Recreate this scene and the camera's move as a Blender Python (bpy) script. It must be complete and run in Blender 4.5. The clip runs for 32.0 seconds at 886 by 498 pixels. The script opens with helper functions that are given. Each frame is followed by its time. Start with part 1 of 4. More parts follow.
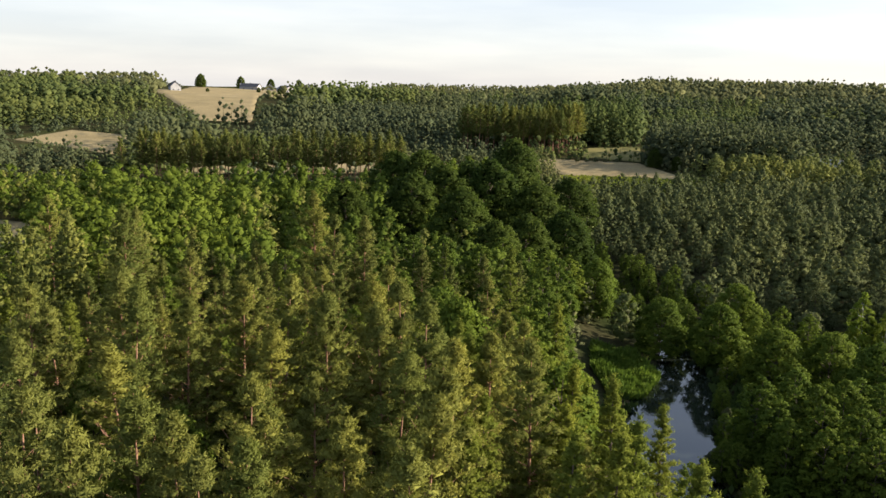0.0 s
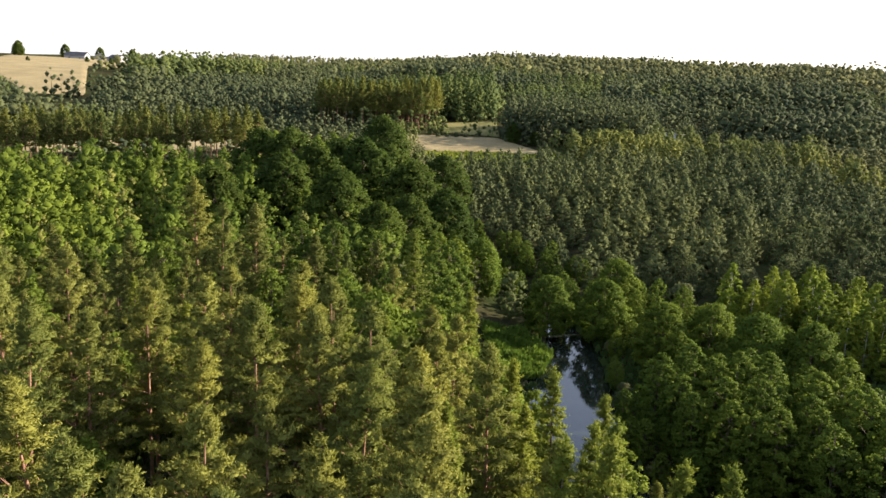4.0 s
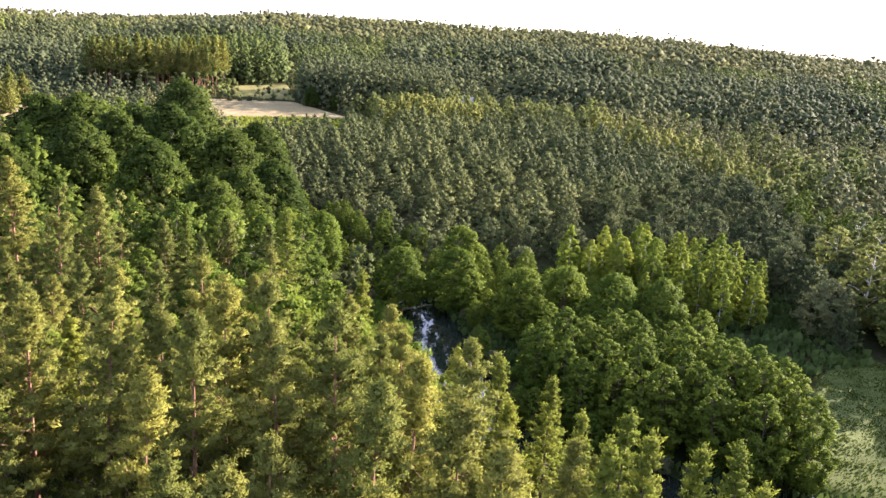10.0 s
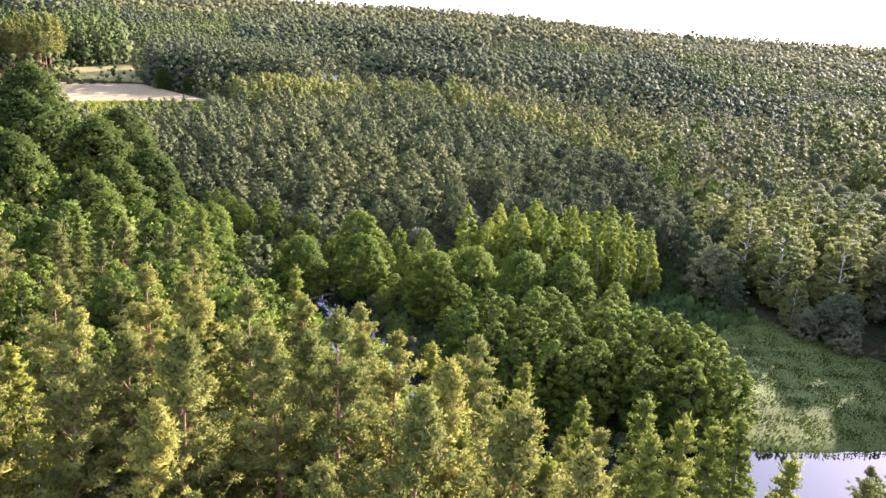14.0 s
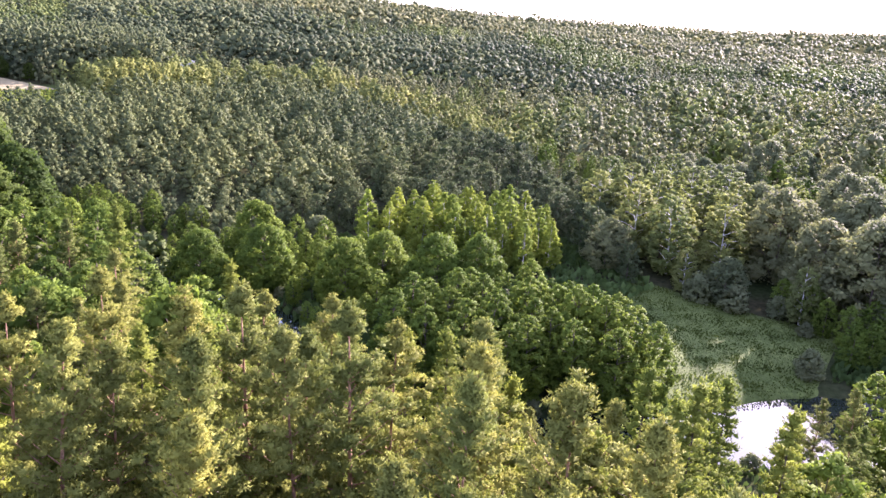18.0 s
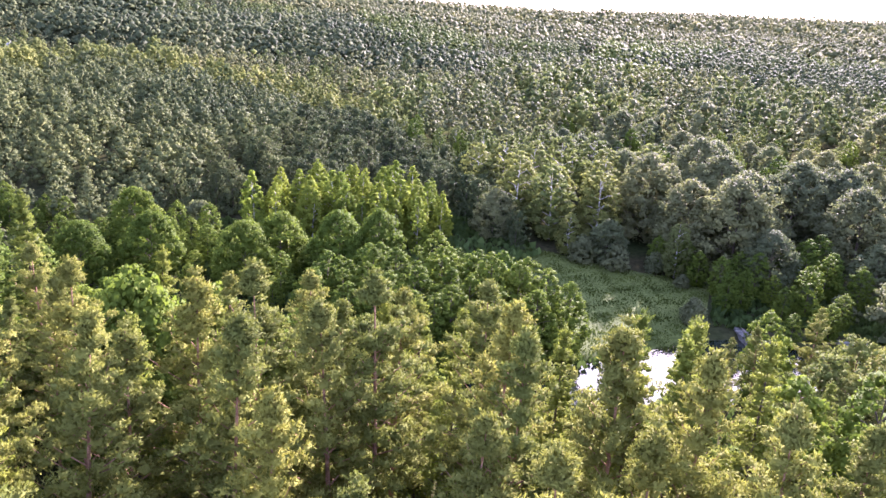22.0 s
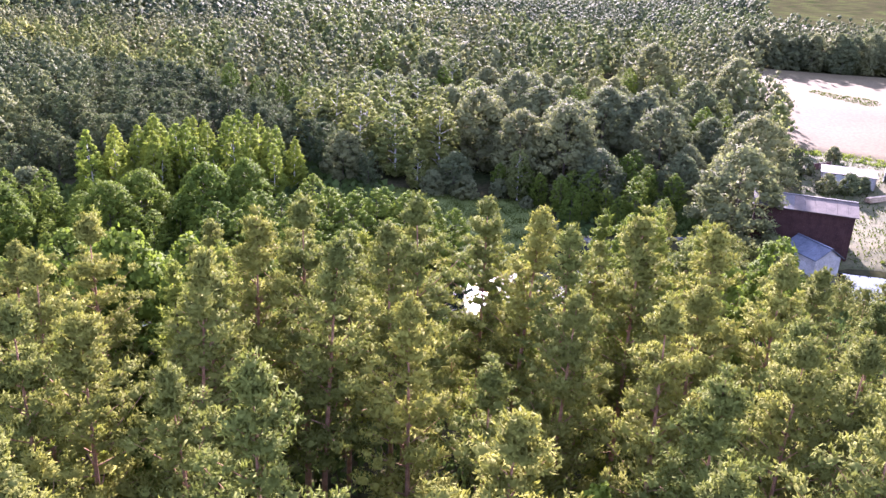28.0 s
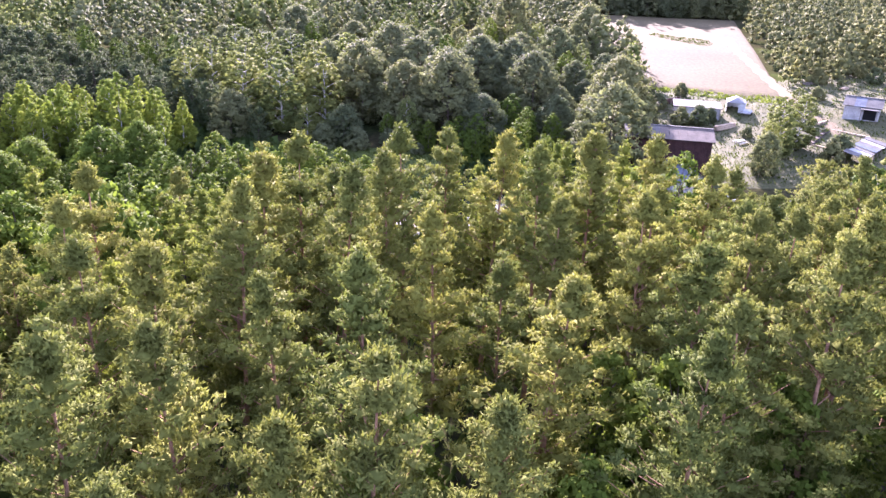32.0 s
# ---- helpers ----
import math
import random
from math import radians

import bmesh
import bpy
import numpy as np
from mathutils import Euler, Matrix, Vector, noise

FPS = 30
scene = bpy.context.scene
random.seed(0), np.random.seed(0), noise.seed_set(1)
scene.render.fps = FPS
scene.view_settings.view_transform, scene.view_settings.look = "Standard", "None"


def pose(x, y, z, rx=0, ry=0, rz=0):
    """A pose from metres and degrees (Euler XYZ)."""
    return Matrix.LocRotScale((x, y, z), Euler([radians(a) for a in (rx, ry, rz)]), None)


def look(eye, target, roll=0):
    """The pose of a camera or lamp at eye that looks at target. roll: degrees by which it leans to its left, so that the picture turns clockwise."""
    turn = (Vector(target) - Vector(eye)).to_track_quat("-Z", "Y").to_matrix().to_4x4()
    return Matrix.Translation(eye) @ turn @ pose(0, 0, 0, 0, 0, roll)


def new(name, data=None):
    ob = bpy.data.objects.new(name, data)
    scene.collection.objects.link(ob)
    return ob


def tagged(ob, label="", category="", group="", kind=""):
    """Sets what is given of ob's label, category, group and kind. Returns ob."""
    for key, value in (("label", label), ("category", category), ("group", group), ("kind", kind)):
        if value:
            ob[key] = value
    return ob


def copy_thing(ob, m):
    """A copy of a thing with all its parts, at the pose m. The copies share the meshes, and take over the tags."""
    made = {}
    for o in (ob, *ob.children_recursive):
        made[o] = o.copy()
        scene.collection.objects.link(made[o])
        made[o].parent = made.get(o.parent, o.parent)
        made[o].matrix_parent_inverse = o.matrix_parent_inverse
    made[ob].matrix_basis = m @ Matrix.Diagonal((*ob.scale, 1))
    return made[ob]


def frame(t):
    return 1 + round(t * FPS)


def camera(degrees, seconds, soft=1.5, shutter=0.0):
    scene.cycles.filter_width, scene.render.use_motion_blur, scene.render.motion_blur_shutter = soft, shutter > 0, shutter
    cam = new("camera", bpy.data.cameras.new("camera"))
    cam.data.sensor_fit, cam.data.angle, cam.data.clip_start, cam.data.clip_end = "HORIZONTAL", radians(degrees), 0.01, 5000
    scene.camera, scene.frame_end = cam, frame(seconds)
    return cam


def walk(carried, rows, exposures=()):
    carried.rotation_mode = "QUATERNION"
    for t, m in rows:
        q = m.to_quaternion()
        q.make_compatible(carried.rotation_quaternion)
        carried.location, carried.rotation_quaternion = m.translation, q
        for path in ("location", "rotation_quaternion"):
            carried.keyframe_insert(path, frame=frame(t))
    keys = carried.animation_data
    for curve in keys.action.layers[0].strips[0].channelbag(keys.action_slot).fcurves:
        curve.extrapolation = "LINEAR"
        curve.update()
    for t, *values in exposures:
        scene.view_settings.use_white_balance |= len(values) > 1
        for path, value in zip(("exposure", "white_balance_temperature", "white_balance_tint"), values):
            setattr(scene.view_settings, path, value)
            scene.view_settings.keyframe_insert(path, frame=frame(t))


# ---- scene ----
# Camera: position in metres, then heading (left of +y), pitch (up) and roll in degrees.
cam = camera(59.17, 32.0, soft=1.5)


def way(x, y, z, yaw, pitch, roll):
    return Matrix.Translation((x, y, z)) @ Euler((0, 0, radians(yaw))).to_matrix().to_4x4() @ pose(0, 0, 0, 90 + pitch) @ pose(0, 0, 0, 0, 0, roll)


PATH = [
    (0.0, way(0.00, -0.00, 45.00, 0.02, -11.26, 1.73)),
    (1.0, way(-1.54, 1.34, 45.07, -2.61, -11.62, 1.87)),
    (2.0, way(-3.15, 2.62, 45.20, -5.38, -12.00, 2.02)),
    (3.0, way(-4.85, 3.81, 45.41, -8.36, -12.41, 2.18)),
    (4.0, way(-6.60, 5.02, 45.58, -11.40, -12.82, 2.39)),
    (5.0, way(-8.35, 6.34, 45.59, -14.34, -13.18, 2.65)),
    (6.0, way(-10.03, 7.81, 45.50, -17.17, -13.50, 2.90)),
    (7.0, way(-11.63, 9.45, 45.42, -19.92, -13.82, 3.07)),
    (8.0, way(-13.25, 11.13, 45.37, -22.67, -14.13, 3.21)),
    (9.0, way(-14.98, 12.74, 45.37, -25.47, -14.43, 3.35)),
    (10.0, way(-16.75, 14.34, 45.41, -28.31, -14.72, 3.46)),
    (11.0, way(-18.49, 16.00, 45.47, -31.19, -15.03, 3.48)),
    (12.0, way(-20.13, 17.70, 45.53, -34.05, -15.31, 3.43)),
    (13.0, way(-21.66, 19.41, 45.53, -36.88, -15.54, 3.33)),
    (14.0, way(-23.07, 21.07, 45.48, -39.68, -15.73, 3.27)),
    (15.0, way(-24.39, 22.63, 45.37, -42.46, -15.91, 3.28)),
    (16.0, way(-25.73, 24.19, 45.21, -45.19, -16.06, 3.31)),
    (17.0, way(-27.16, 25.83, 45.01, -47.89, -16.18, 3.29)),
    (18.0, way(-28.70, 27.62, 44.77, -50.72, -16.29, 3.27)),
    (19.0, way(-30.32, 29.57, 44.47, -53.83, -16.40, 3.29)),
    (20.0, way(-31.96, 31.55, 44.17, -57.07, -16.55, 3.35)),
    (21.0, way(-33.56, 33.45, 43.89, -60.25, -16.77, 3.40)),
    (22.0, way(-35.19, 35.37, 43.65, -63.30, -17.05, 3.40)),
    (23.0, way(-36.89, 37.42, 43.45, -66.23, -17.39, 3.34)),
    (24.0, way(-38.64, 39.51, 43.29, -69.15, -17.78, 3.25)),
    (25.0, way(-40.39, 41.51, 43.17, -72.16, -18.22, 3.16)),
    (26.0, way(-42.11, 43.48, 43.09, -75.15, -18.75, 3.06)),
    (27.0, way(-43.81, 45.52, 43.06, -77.99, -19.38, 2.95)),
    (28.0, way(-45.50, 47.58, 42.98, -80.74, -20.04, 2.83)),
    (29.0, way(-47.18, 49.61, 42.79, -83.48, -20.66, 2.69)),
    (30.0, way(-48.86, 51.60, 42.56, -86.31, -21.26, 2.54)),
    (31.0, way(-50.53, 53.56, 42.36, -89.30, -21.87, 2.38)),
    (32.0, way(-52.20, 55.49, 42.19, -92.38, -22.47, 2.23)),]
EXPOSURES = [(0, 1.5, 6500, 15), (6, 2.35, 6450, 20), (13, 3.12, 5950, 38), (24, 3.48, 5600, 47), (32, 3.48, 5600, 47)]
walk(cam, PATH, EXPOSURES)

# ---- daylight: low warm sun from the east side of the valley, hazy sky ----
SUN_AZ, SUN_EL = 84.0, 22.0  # degrees clockwise from +y, above the horizon
world = bpy.data.worlds.new("sky")
scene.world = world
world.use_nodes = True
wn = world.node_tree.nodes
sky = wn.new("ShaderNodeTexSky")
sky.sky_type = "NISHITA"
sky.sun_disc = False
sky.sun_elevation, sky.sun_rotation = radians(SUN_EL), radians(SUN_AZ)
sky.air_density, sky.dust_density, sky.ozone_density = 1.0, 0.7, 1.0
wn["Background"].inputs["Strength"].default_value = 0.115
# a thin grey-white veil of high cloud, thicker towards the horizon
wl = world.node_tree.links
height_ = wn.new("ShaderNodeSeparateXYZ")
around_ = wn.new("ShaderNodeTexCoord")
wl.new(around_.outputs["Generated"], height_.inputs[0])
streaks = wn.new("ShaderNodeMapping")
streaks.inputs["Scale"].default_value = (2.2, 2.2, 16)
wl.new(around_.outputs["Generated"], streaks.inputs[0])
wisps = wn.new("ShaderNodeTexNoise")
wisps.inputs["Scale"].default_value, wisps.inputs["Detail"].default_value = 1.6, 6
wl.new(streaks.outputs[0], wisps.inputs["Vector"])
thick_ = wn.new("ShaderNodeValToRGB")
for i_, (p_, v_) in enumerate(((0.0, 0.85), (0.55, 0.25))):
    thick_.color_ramp.elements[i_].position, thick_.color_ramp.elements[i_].color = p_, (v_, v_, v_, 1)
wl.new(height_.outputs["Z"], thick_.inputs[0])
tone_ = wn.new("ShaderNodeValToRGB")
for i_, (p_, c_) in enumerate(((0.35, (2.05, 2.13, 2.25, 1)), (0.7, (2.75, 2.75, 2.68, 1)))):
    tone_.color_ramp.elements[i_].position, tone_.color_ramp.elements[i_].color = p_, c_
wl.new(wisps.outputs[0], tone_.inputs[0])
veil = wn.new("ShaderNodeMix")
veil.data_type = "RGBA"
wl.new(thick_.outputs[0], veil.inputs[0])
wl.new(sky.outputs["Color"], veil.inputs[6])
wl.new(tone_.outputs[0], veil.inputs[7])
wl.new(veil.outputs[2], wn["Background"].inputs["Color"])
sun = new("sun", bpy.data.lights.new("sun", "SUN"))
sun.data.energy, sun.data.angle, sun.data.color = 4.3, radians(0.6), (1.0, 0.9, 0.75)
sd = Vector((math.sin(radians(SUN_AZ)) * math.cos(radians(SUN_EL)), math.cos(radians(SUN_AZ)) * math.cos(radians(SUN_EL)), math.sin(radians(SUN_EL))))
sun.matrix_world = look(sd * 100, (0, 0, 0))


# ---- materials ----
def material(name, rough=0.9, spec=0.2):
    m = bpy.data.materials.new(name)
    m.use_nodes = True
    b = m.node_tree.nodes["Principled BSDF"]
    b.inputs["Roughness"].default_value = rough
    b.inputs["Specular IOR Level"].default_value = spec
    return m, m.node_tree.nodes, m.node_tree.links, b


def ramp(nodes, links, source, stops):
    r = nodes.new("ShaderNodeValToRGB")
    e = r.color_ramp.elements
    while len(e) < len(stops):
        e.new(0.5)
    for i, (p, c) in enumerate(stops):
        e[i].position, e[i].color = p, (*c, 1)
    links.new(source, r.inputs[0])
    return r.outputs[0]


def noise_of(nodes, links, scale, detail=3, coords=None):
    n = nodes.new("ShaderNodeTexNoise")
    n.inputs["Scale"].default_value, n.inputs["Detail"].default_value = scale, detail
    if coords:
        links.new(coords, n.inputs["Vector"])
    return n.outputs[0]


def mixed(nodes, links, kind, a, b, f=1.0):
    m = nodes.new("ShaderNodeMix")
    m.data_type, m.blend_type = "RGBA", kind
    for v, s in ((f, m.inputs[0]), (a, m.inputs[6]), (b, m.inputs[7])):
        if isinstance(v, (int, float)):
            s.default_value = v
        elif isinstance(v, tuple):
            s.default_value = (*v, 1)
        else:
            links.new(v, s)
    return m.outputs[2]


def leaf_material(name, dark, light, through_light=0.35, gloss=0.025):
    """Foliage: tone varies from tree to tree, leaf to leaf and in patches; part of the light goes through."""
    m, n, l, b = material(name, 0.7, gloss)
    geo = n.new("ShaderNodeNewGeometry")
    info = n.new("ShaderNodeObjectInfo")
    middle = tuple((p + q) / 2 for p, q in zip(dark, light))
    soft_dark, soft_light = (tuple(m_ + 0.55 * (v - m_) for m_, v in zip(middle, tone)) for tone in (dark, light))
    leafy = ramp(n, l, geo.outputs["Random Per Island"], [(0, soft_dark), (1, soft_light)])
    patch = ramp(n, l, noise_of(n, l, 0.13, 2, geo.outputs["Position"]), [(0.3, (0.7, 0.73, 0.7)), (0.7, (1.22, 1.17, 1.04))])
    tree = ramp(n, l, info.outputs["Random"], [(0, (0.72, 0.8, 0.8)), (0.5, (1, 1, 1)), (1, (1.1, 1.06, 0.96))])
    stand = ramp(n, l, noise_of(n, l, 0.018, 3, geo.outputs["Position"]), [(0.36, (0.72, 0.78, 0.82)), (0.64, (1.17, 1.14, 1.0))])
    col = mixed(n, l, "MULTIPLY", mixed(n, l, "MULTIPLY", mixed(n, l, "MULTIPLY", leafy, patch), stand), tree)
    l.new(col, b.inputs["Base Color"])
    tr = n.new("ShaderNodeBsdfTranslucent")
    l.new(mixed(n, l, "MULTIPLY", col, (1.04, 1.1, 0.9)), tr.inputs["Color"])
    mix = n.new("ShaderNodeMixShader")
    mix.inputs[0].default_value = through_light
    l.new(b.outputs[0], mix.inputs[1])
    l.new(tr.outputs[0], mix.inputs[2])
    l.new(mix.outputs[0], n["Material Output"].inputs["Surface"])
    return m


def plain(name, dark, light, scale, rough=0.9, spec=0.2, bump=0.0, metal=0.0, fine=8.0):
    """A surface with stains at one scale and grain at a finer one."""
    m, n, l, b = material(name, rough, spec)
    geo = n.new("ShaderNodeNewGeometry")
    big = ramp(n, l, noise_of(n, l, scale, 4, geo.outputs["Position"]), [(0.3, dark), (0.7, light)])
    grain = noise_of(n, l, scale * fine, 2, geo.outputs["Position"])
    l.new(mixed(n, l, "MULTIPLY", big, ramp(n, l, grain, [(0.3, (0.75, 0.75, 0.75)), (0.7, (1.2, 1.2, 1.2))])), b.inputs["Base Color"])
    b.inputs["Metallic"].default_value = metal
    if bump:
        bu = n.new("ShaderNodeBump")
        bu.inputs["Strength"].default_value = bump
        l.new(grain, bu.inputs["Height"])
        l.new(bu.outputs[0], b.inputs["Normal"])
    return m


PINE_LEAF = leaf_material("pine_needles", (0.118, 0.127, 0.032), (0.198, 0.21, 0.06), 0.3)
YOUNG_LEAF = leaf_material("young_pine_needles", (0.056, 0.07, 0.034), (0.118, 0.14, 0.066), 0.32)
ALDER_LEAF = leaf_material("alder_leaves", (0.064, 0.094, 0.014), (0.15, 0.195, 0.034), 0.36)
OAK_LEAF = leaf_material("oak_leaves", (0.036, 0.054, 0.011), (0.085, 0.115, 0.025), 0.4)
BIRCH_LEAF = leaf_material("birch_leaves", (0.13, 0.162, 0.022), (0.236, 0.28, 0.05), 0.48)
LARCH_LEAF = leaf_material("larch_needles", (0.1, 0.122, 0.02), (0.185, 0.215, 0.045), 0.42)
WILLOW_LEAF = leaf_material("willow_leaves", (0.105, 0.114, 0.056), (0.188, 0.197, 0.104), 0.42)
ASPEN_LEAF = leaf_material("aspen_leaves", (0.104, 0.12, 0.038), (0.202, 0.222, 0.08), 0.46)
# far needles are greyer and paler: aerial haze mixed into the leaf colour
HAZY_FAR_LEAF = leaf_material("hazy_far_needles", (0.084, 0.092, 0.048), (0.162, 0.174, 0.088), 0.38)
HILL_LEAF = leaf_material("hill_needles", (0.082, 0.105, 0.034), (0.16, 0.188, 0.066), 0.38)
SHRUB_LEAF = leaf_material("shrub_leaves", (0.04, 0.068, 0.02), (0.09, 0.125, 0.04), 0.2)
REED = leaf_material("reed_blades", (0.07, 0.115, 0.02), (0.13, 0.19, 0.035), 0.3)
GRASS = leaf_material("grass_blades", (0.05, 0.068, 0.014), (0.088, 0.106, 0.026), 0.3)
PINE_BARK = plain("pine_bark", (0.15, 0.08, 0.048), (0.33, 0.185, 0.11), 2.0, 0.95)
DARK_BARK = plain("dark_bark", (0.05, 0.04, 0.03), (0.13, 0.1, 0.075), 2.0, 0.95)
PALE_BARK = plain("pale_bark", (0.3, 0.28, 0.24), (0.62, 0.59, 0.54), 1.5, 0.9)
DRY_GRASS = plain("dry_pasture_grass", (0.11, 0.11, 0.035), (0.19, 0.165, 0.06), 0.06, 0.95, 0.05, fine=20)
WHEAT = plain("ripe_wheat", (0.07, 0.056, 0.026), (0.094, 0.076, 0.036), 0.04, 0.95, 0.1, 0.3, fine=30)
STUBBLE = plain("mown_hay", (0.19, 0.15, 0.07), (0.28, 0.22, 0.105), 0.05, 0.95, 0.1, fine=25)
GRASSLAND = plain("grass_sward", (0.05, 0.066, 0.014), (0.088, 0.106, 0.026), 0.12, 0.95, 0.1, 0.3, fine=14)
SAND = plain("sandy_track", (0.045, 0.05, 0.018), (0.085, 0.078, 0.032), 0.3, 0.95)


def ground_material():
    m, n, l, b = material("forest_floor", 1.0, 0.0)
    geo = n.new("ShaderNodeNewGeometry")
    big = ramp(n, l, noise_of(n, l, 0.05, 5, geo.outputs["Position"]), [(0.3, (0.025, 0.034, 0.013)), (0.5, (0.04, 0.038, 0.02)), (0.75, (0.055, 0.075, 0.022))])
    fine = ramp(n, l, noise_of(n, l, 1.2, 4, geo.outputs["Position"]), [(0.3, (0.6, 0.6, 0.55)), (0.7, (1.25, 1.2, 1.1))])
    l.new(mixed(n, l, "MULTIPLY", big, fine), b.inputs["Base Color"])
    return m


FLOOR = ground_material()


def water_material():
    m, n, l, b = material("dark_river_water", 0.04, 0.5)
    b.inputs["Base Color"].default_value = (0.012, 0.016, 0.012, 1)
    geo = n.new("ShaderNodeNewGeometry")
    bu = n.new("ShaderNodeBump")
    bu.inputs["Strength"].default_value, bu.inputs["Distance"].default_value = 0.05, 0.1
    l.new(noise_of(n, l, 1.6, 3, geo.outputs["Position"]), bu.inputs["Height"])
    l.new(bu.outputs[0], b.inputs["Normal"])
    return m


WATER = water_material()

# ---- lie of the land ----
RIVER = [(6, 230), (30, 190), (42, 160), (43, 140), (41, 124), (33, 104), (28, 88), (33, 73), (46, 61), (60, 50), (70, 40), (75, 27), (74, 8), (66, -20), (50, -60), (20, -120)]
HALF = [2, 2, 2.2, 3, 4.5, 6.5, 6, 6, 6, 7, 9, 7, 6, 6, 6, 6]


def smooth_line(points, n=6):
    """Catmull-Rom through the points."""
    p = [np.array(q, float) for q in points]
    p = [2 * p[0] - p[1]] + p + [2 * p[-1] - p[-2]]
    out = []
    for a, b, c, d in zip(p, p[1:], p[2:], p[3:]):
        for k in range(n):
            t = k / n
            out.append(0.5 * (2 * b + (c - a) * t + (2 * a - 5 * b + 4 * c - d) * t * t + (3 * b - a - 3 * c + d) * t ** 3))
    return np.array(out + [p[-2]])


RLINE = smooth_line([(x, y, w) for (x, y), w in zip(RIVER, HALF)])


def river_distance(x, y):
    """Metres beyond the water's edge (negative on the water), and the side: +1 towards the pine bank."""
    a, b = RLINE[:-1], RLINE[1:]
    d = b[:, :2] - a[:, :2]
    qx, qy = x[..., None] - a[:, 0], y[..., None] - a[:, 1]
    t = np.clip((qx * d[:, 0] + qy * d[:, 1]) / (d ** 2).sum(1), 0, 1)
    ox, oy = qx - t * d[:, 0], qy - t * d[:, 1]
    far = np.hypot(ox, oy) - (a[:, 2] + t * (b[:, 2] - a[:, 2]))
    k = far.argmin(-1)[..., None]
    cross = np.take_along_axis(d[:, 0] * qy - d[:, 1] * qx, k, -1)[..., 0]
    return np.take_along_axis(far, k, -1)[..., 0], np.where(cross < 0, 1.0, -1.0)


def step(v, a, b):
    t = np.clip((v - a) / (b - a), 0, 1)
    return t * t * (3 - 2 * t)


AZ = [-180, -70, -40, -18, 0, 15, 32, 45, 56, 68, 80, 95, 120, 180]
DIST = [0, 100, 200, 350, 500, 700, 1000, 1600, 2600, 4600]
LAND = [
    [6, 9, 12, 16, 20, 25, 30, 35, 40, 45],
    [6, 9, 12, 16, 20, 28, 34, 38, 42, 48],
    [6, 7, 8, 12, 18, 28, 30, 30, 32, 36],
    [6, 5, 7, 11, 24, 38, 40, 40, 42, 44],
    [4, 3, 8, 14, 25, 37, 40, 40, 44, 50],
    [3, 3, 8, 16, 26, 42, 55, 60, 70, 90],
    [3, 3, 7, 14, 24, 42, 58, 64, 80, 110],
    [3, 3, 6, 11, 18, 28, 45, 52, 64, 90],
    [3, 2, 6, 9, 12, 20, 32, 38, 44, 62],
    [3, 2, 6, 9, 11, 14, 19, 27, 40, 64],
    [3, 2, 6, 10, 12, 14, 18, 30, 55, 95],
    [3, 2.5, 8, 13, 15, 17, 20, 32, 60, 100],
    [5, 6, 10, 14, 16, 18, 22, 34, 60, 100],
    [6, 9, 12, 16, 20, 25, 30, 35, 40, 45],
]


def land(x, y):
    az = np.degrees(np.arctan2(x, y))
    d = np.hypot(x, y)
    u = np.interp(az, AZ, np.arange(len(AZ)))
    v = np.interp(d, DIST, np.arange(len(DIST)))
    i, j = np.minimum(u.astype(int), len(AZ) - 2), np.minimum(v.astype(int), len(DIST) - 2)
    f, g = u - i, v - j
    f = f * f * (3 - 2 * f)
    t = np.array(LAND, float)
    h = (t[i, j] * (1 - f) + t[i + 1, j] * f) * (1 - g) + (t[i, j + 1] * (1 - f) + t[i + 1, j + 1] * f) * g
    far = step(d, 300, 900)
    h = h + far * (4 * np.sin(x / 170 + 1) * np.cos(y / 210) + 3 * np.sin(x / 90 - y / 120))
    r, side = river_distance(x, y)
    near = 1 - step(d, 130, 260)
    bank = np.where(side > 0, 0.4 + 7.6 * step(r, 1, 36), 0.5 + 1.0 * step(r, 1, 12))
    reach = np.where(side > 0, near, near * (1 - step(r, 15, 60)))
    h = h * (1 - reach) + bank * reach
    return np.where(r < 1.5, -1.2 + (np.minimum(h, 0.5) + 1.2) * step(r, -2.0, 1.5), h)


def axis_steps(lo, hi, fine):
    a = list(np.arange(lo, hi + 0.01, fine))
    s, v = fine, hi
    while v < 4600:
        s *= 1.13
        v += s
        a.append(v)
    s, v = fine, lo
    while v > -4600:
        s *= 1.13
        v -= s
        a.insert(0, v)
    return np.array(a)


GX, GY = axis_steps(-70, 160, 2.5), axis_steps(-60, 180, 2.5)
GZ = land(*np.meshgrid(GX, GY, indexing="ij"))


def H(x, y):
    """Height of the ground."""
    x, y = np.asarray(x, float), np.asarray(y, float)
    i = np.clip(np.searchsorted(GX, x) - 1, 0, len(GX) - 2)
    j = np.clip(np.searchsorted(GY, y) - 1, 0, len(GY) - 2)
    f, g = (x - GX[i]) / (GX[i + 1] - GX[i]), (y - GY[j]) / (GY[j + 1] - GY[j])
    return GZ[i, j] * (1 - f) * (1 - g) + GZ[i + 1, j] * f * (1 - g) + GZ[i, j + 1] * (1 - f) * g + GZ[i + 1, j + 1] * f * g


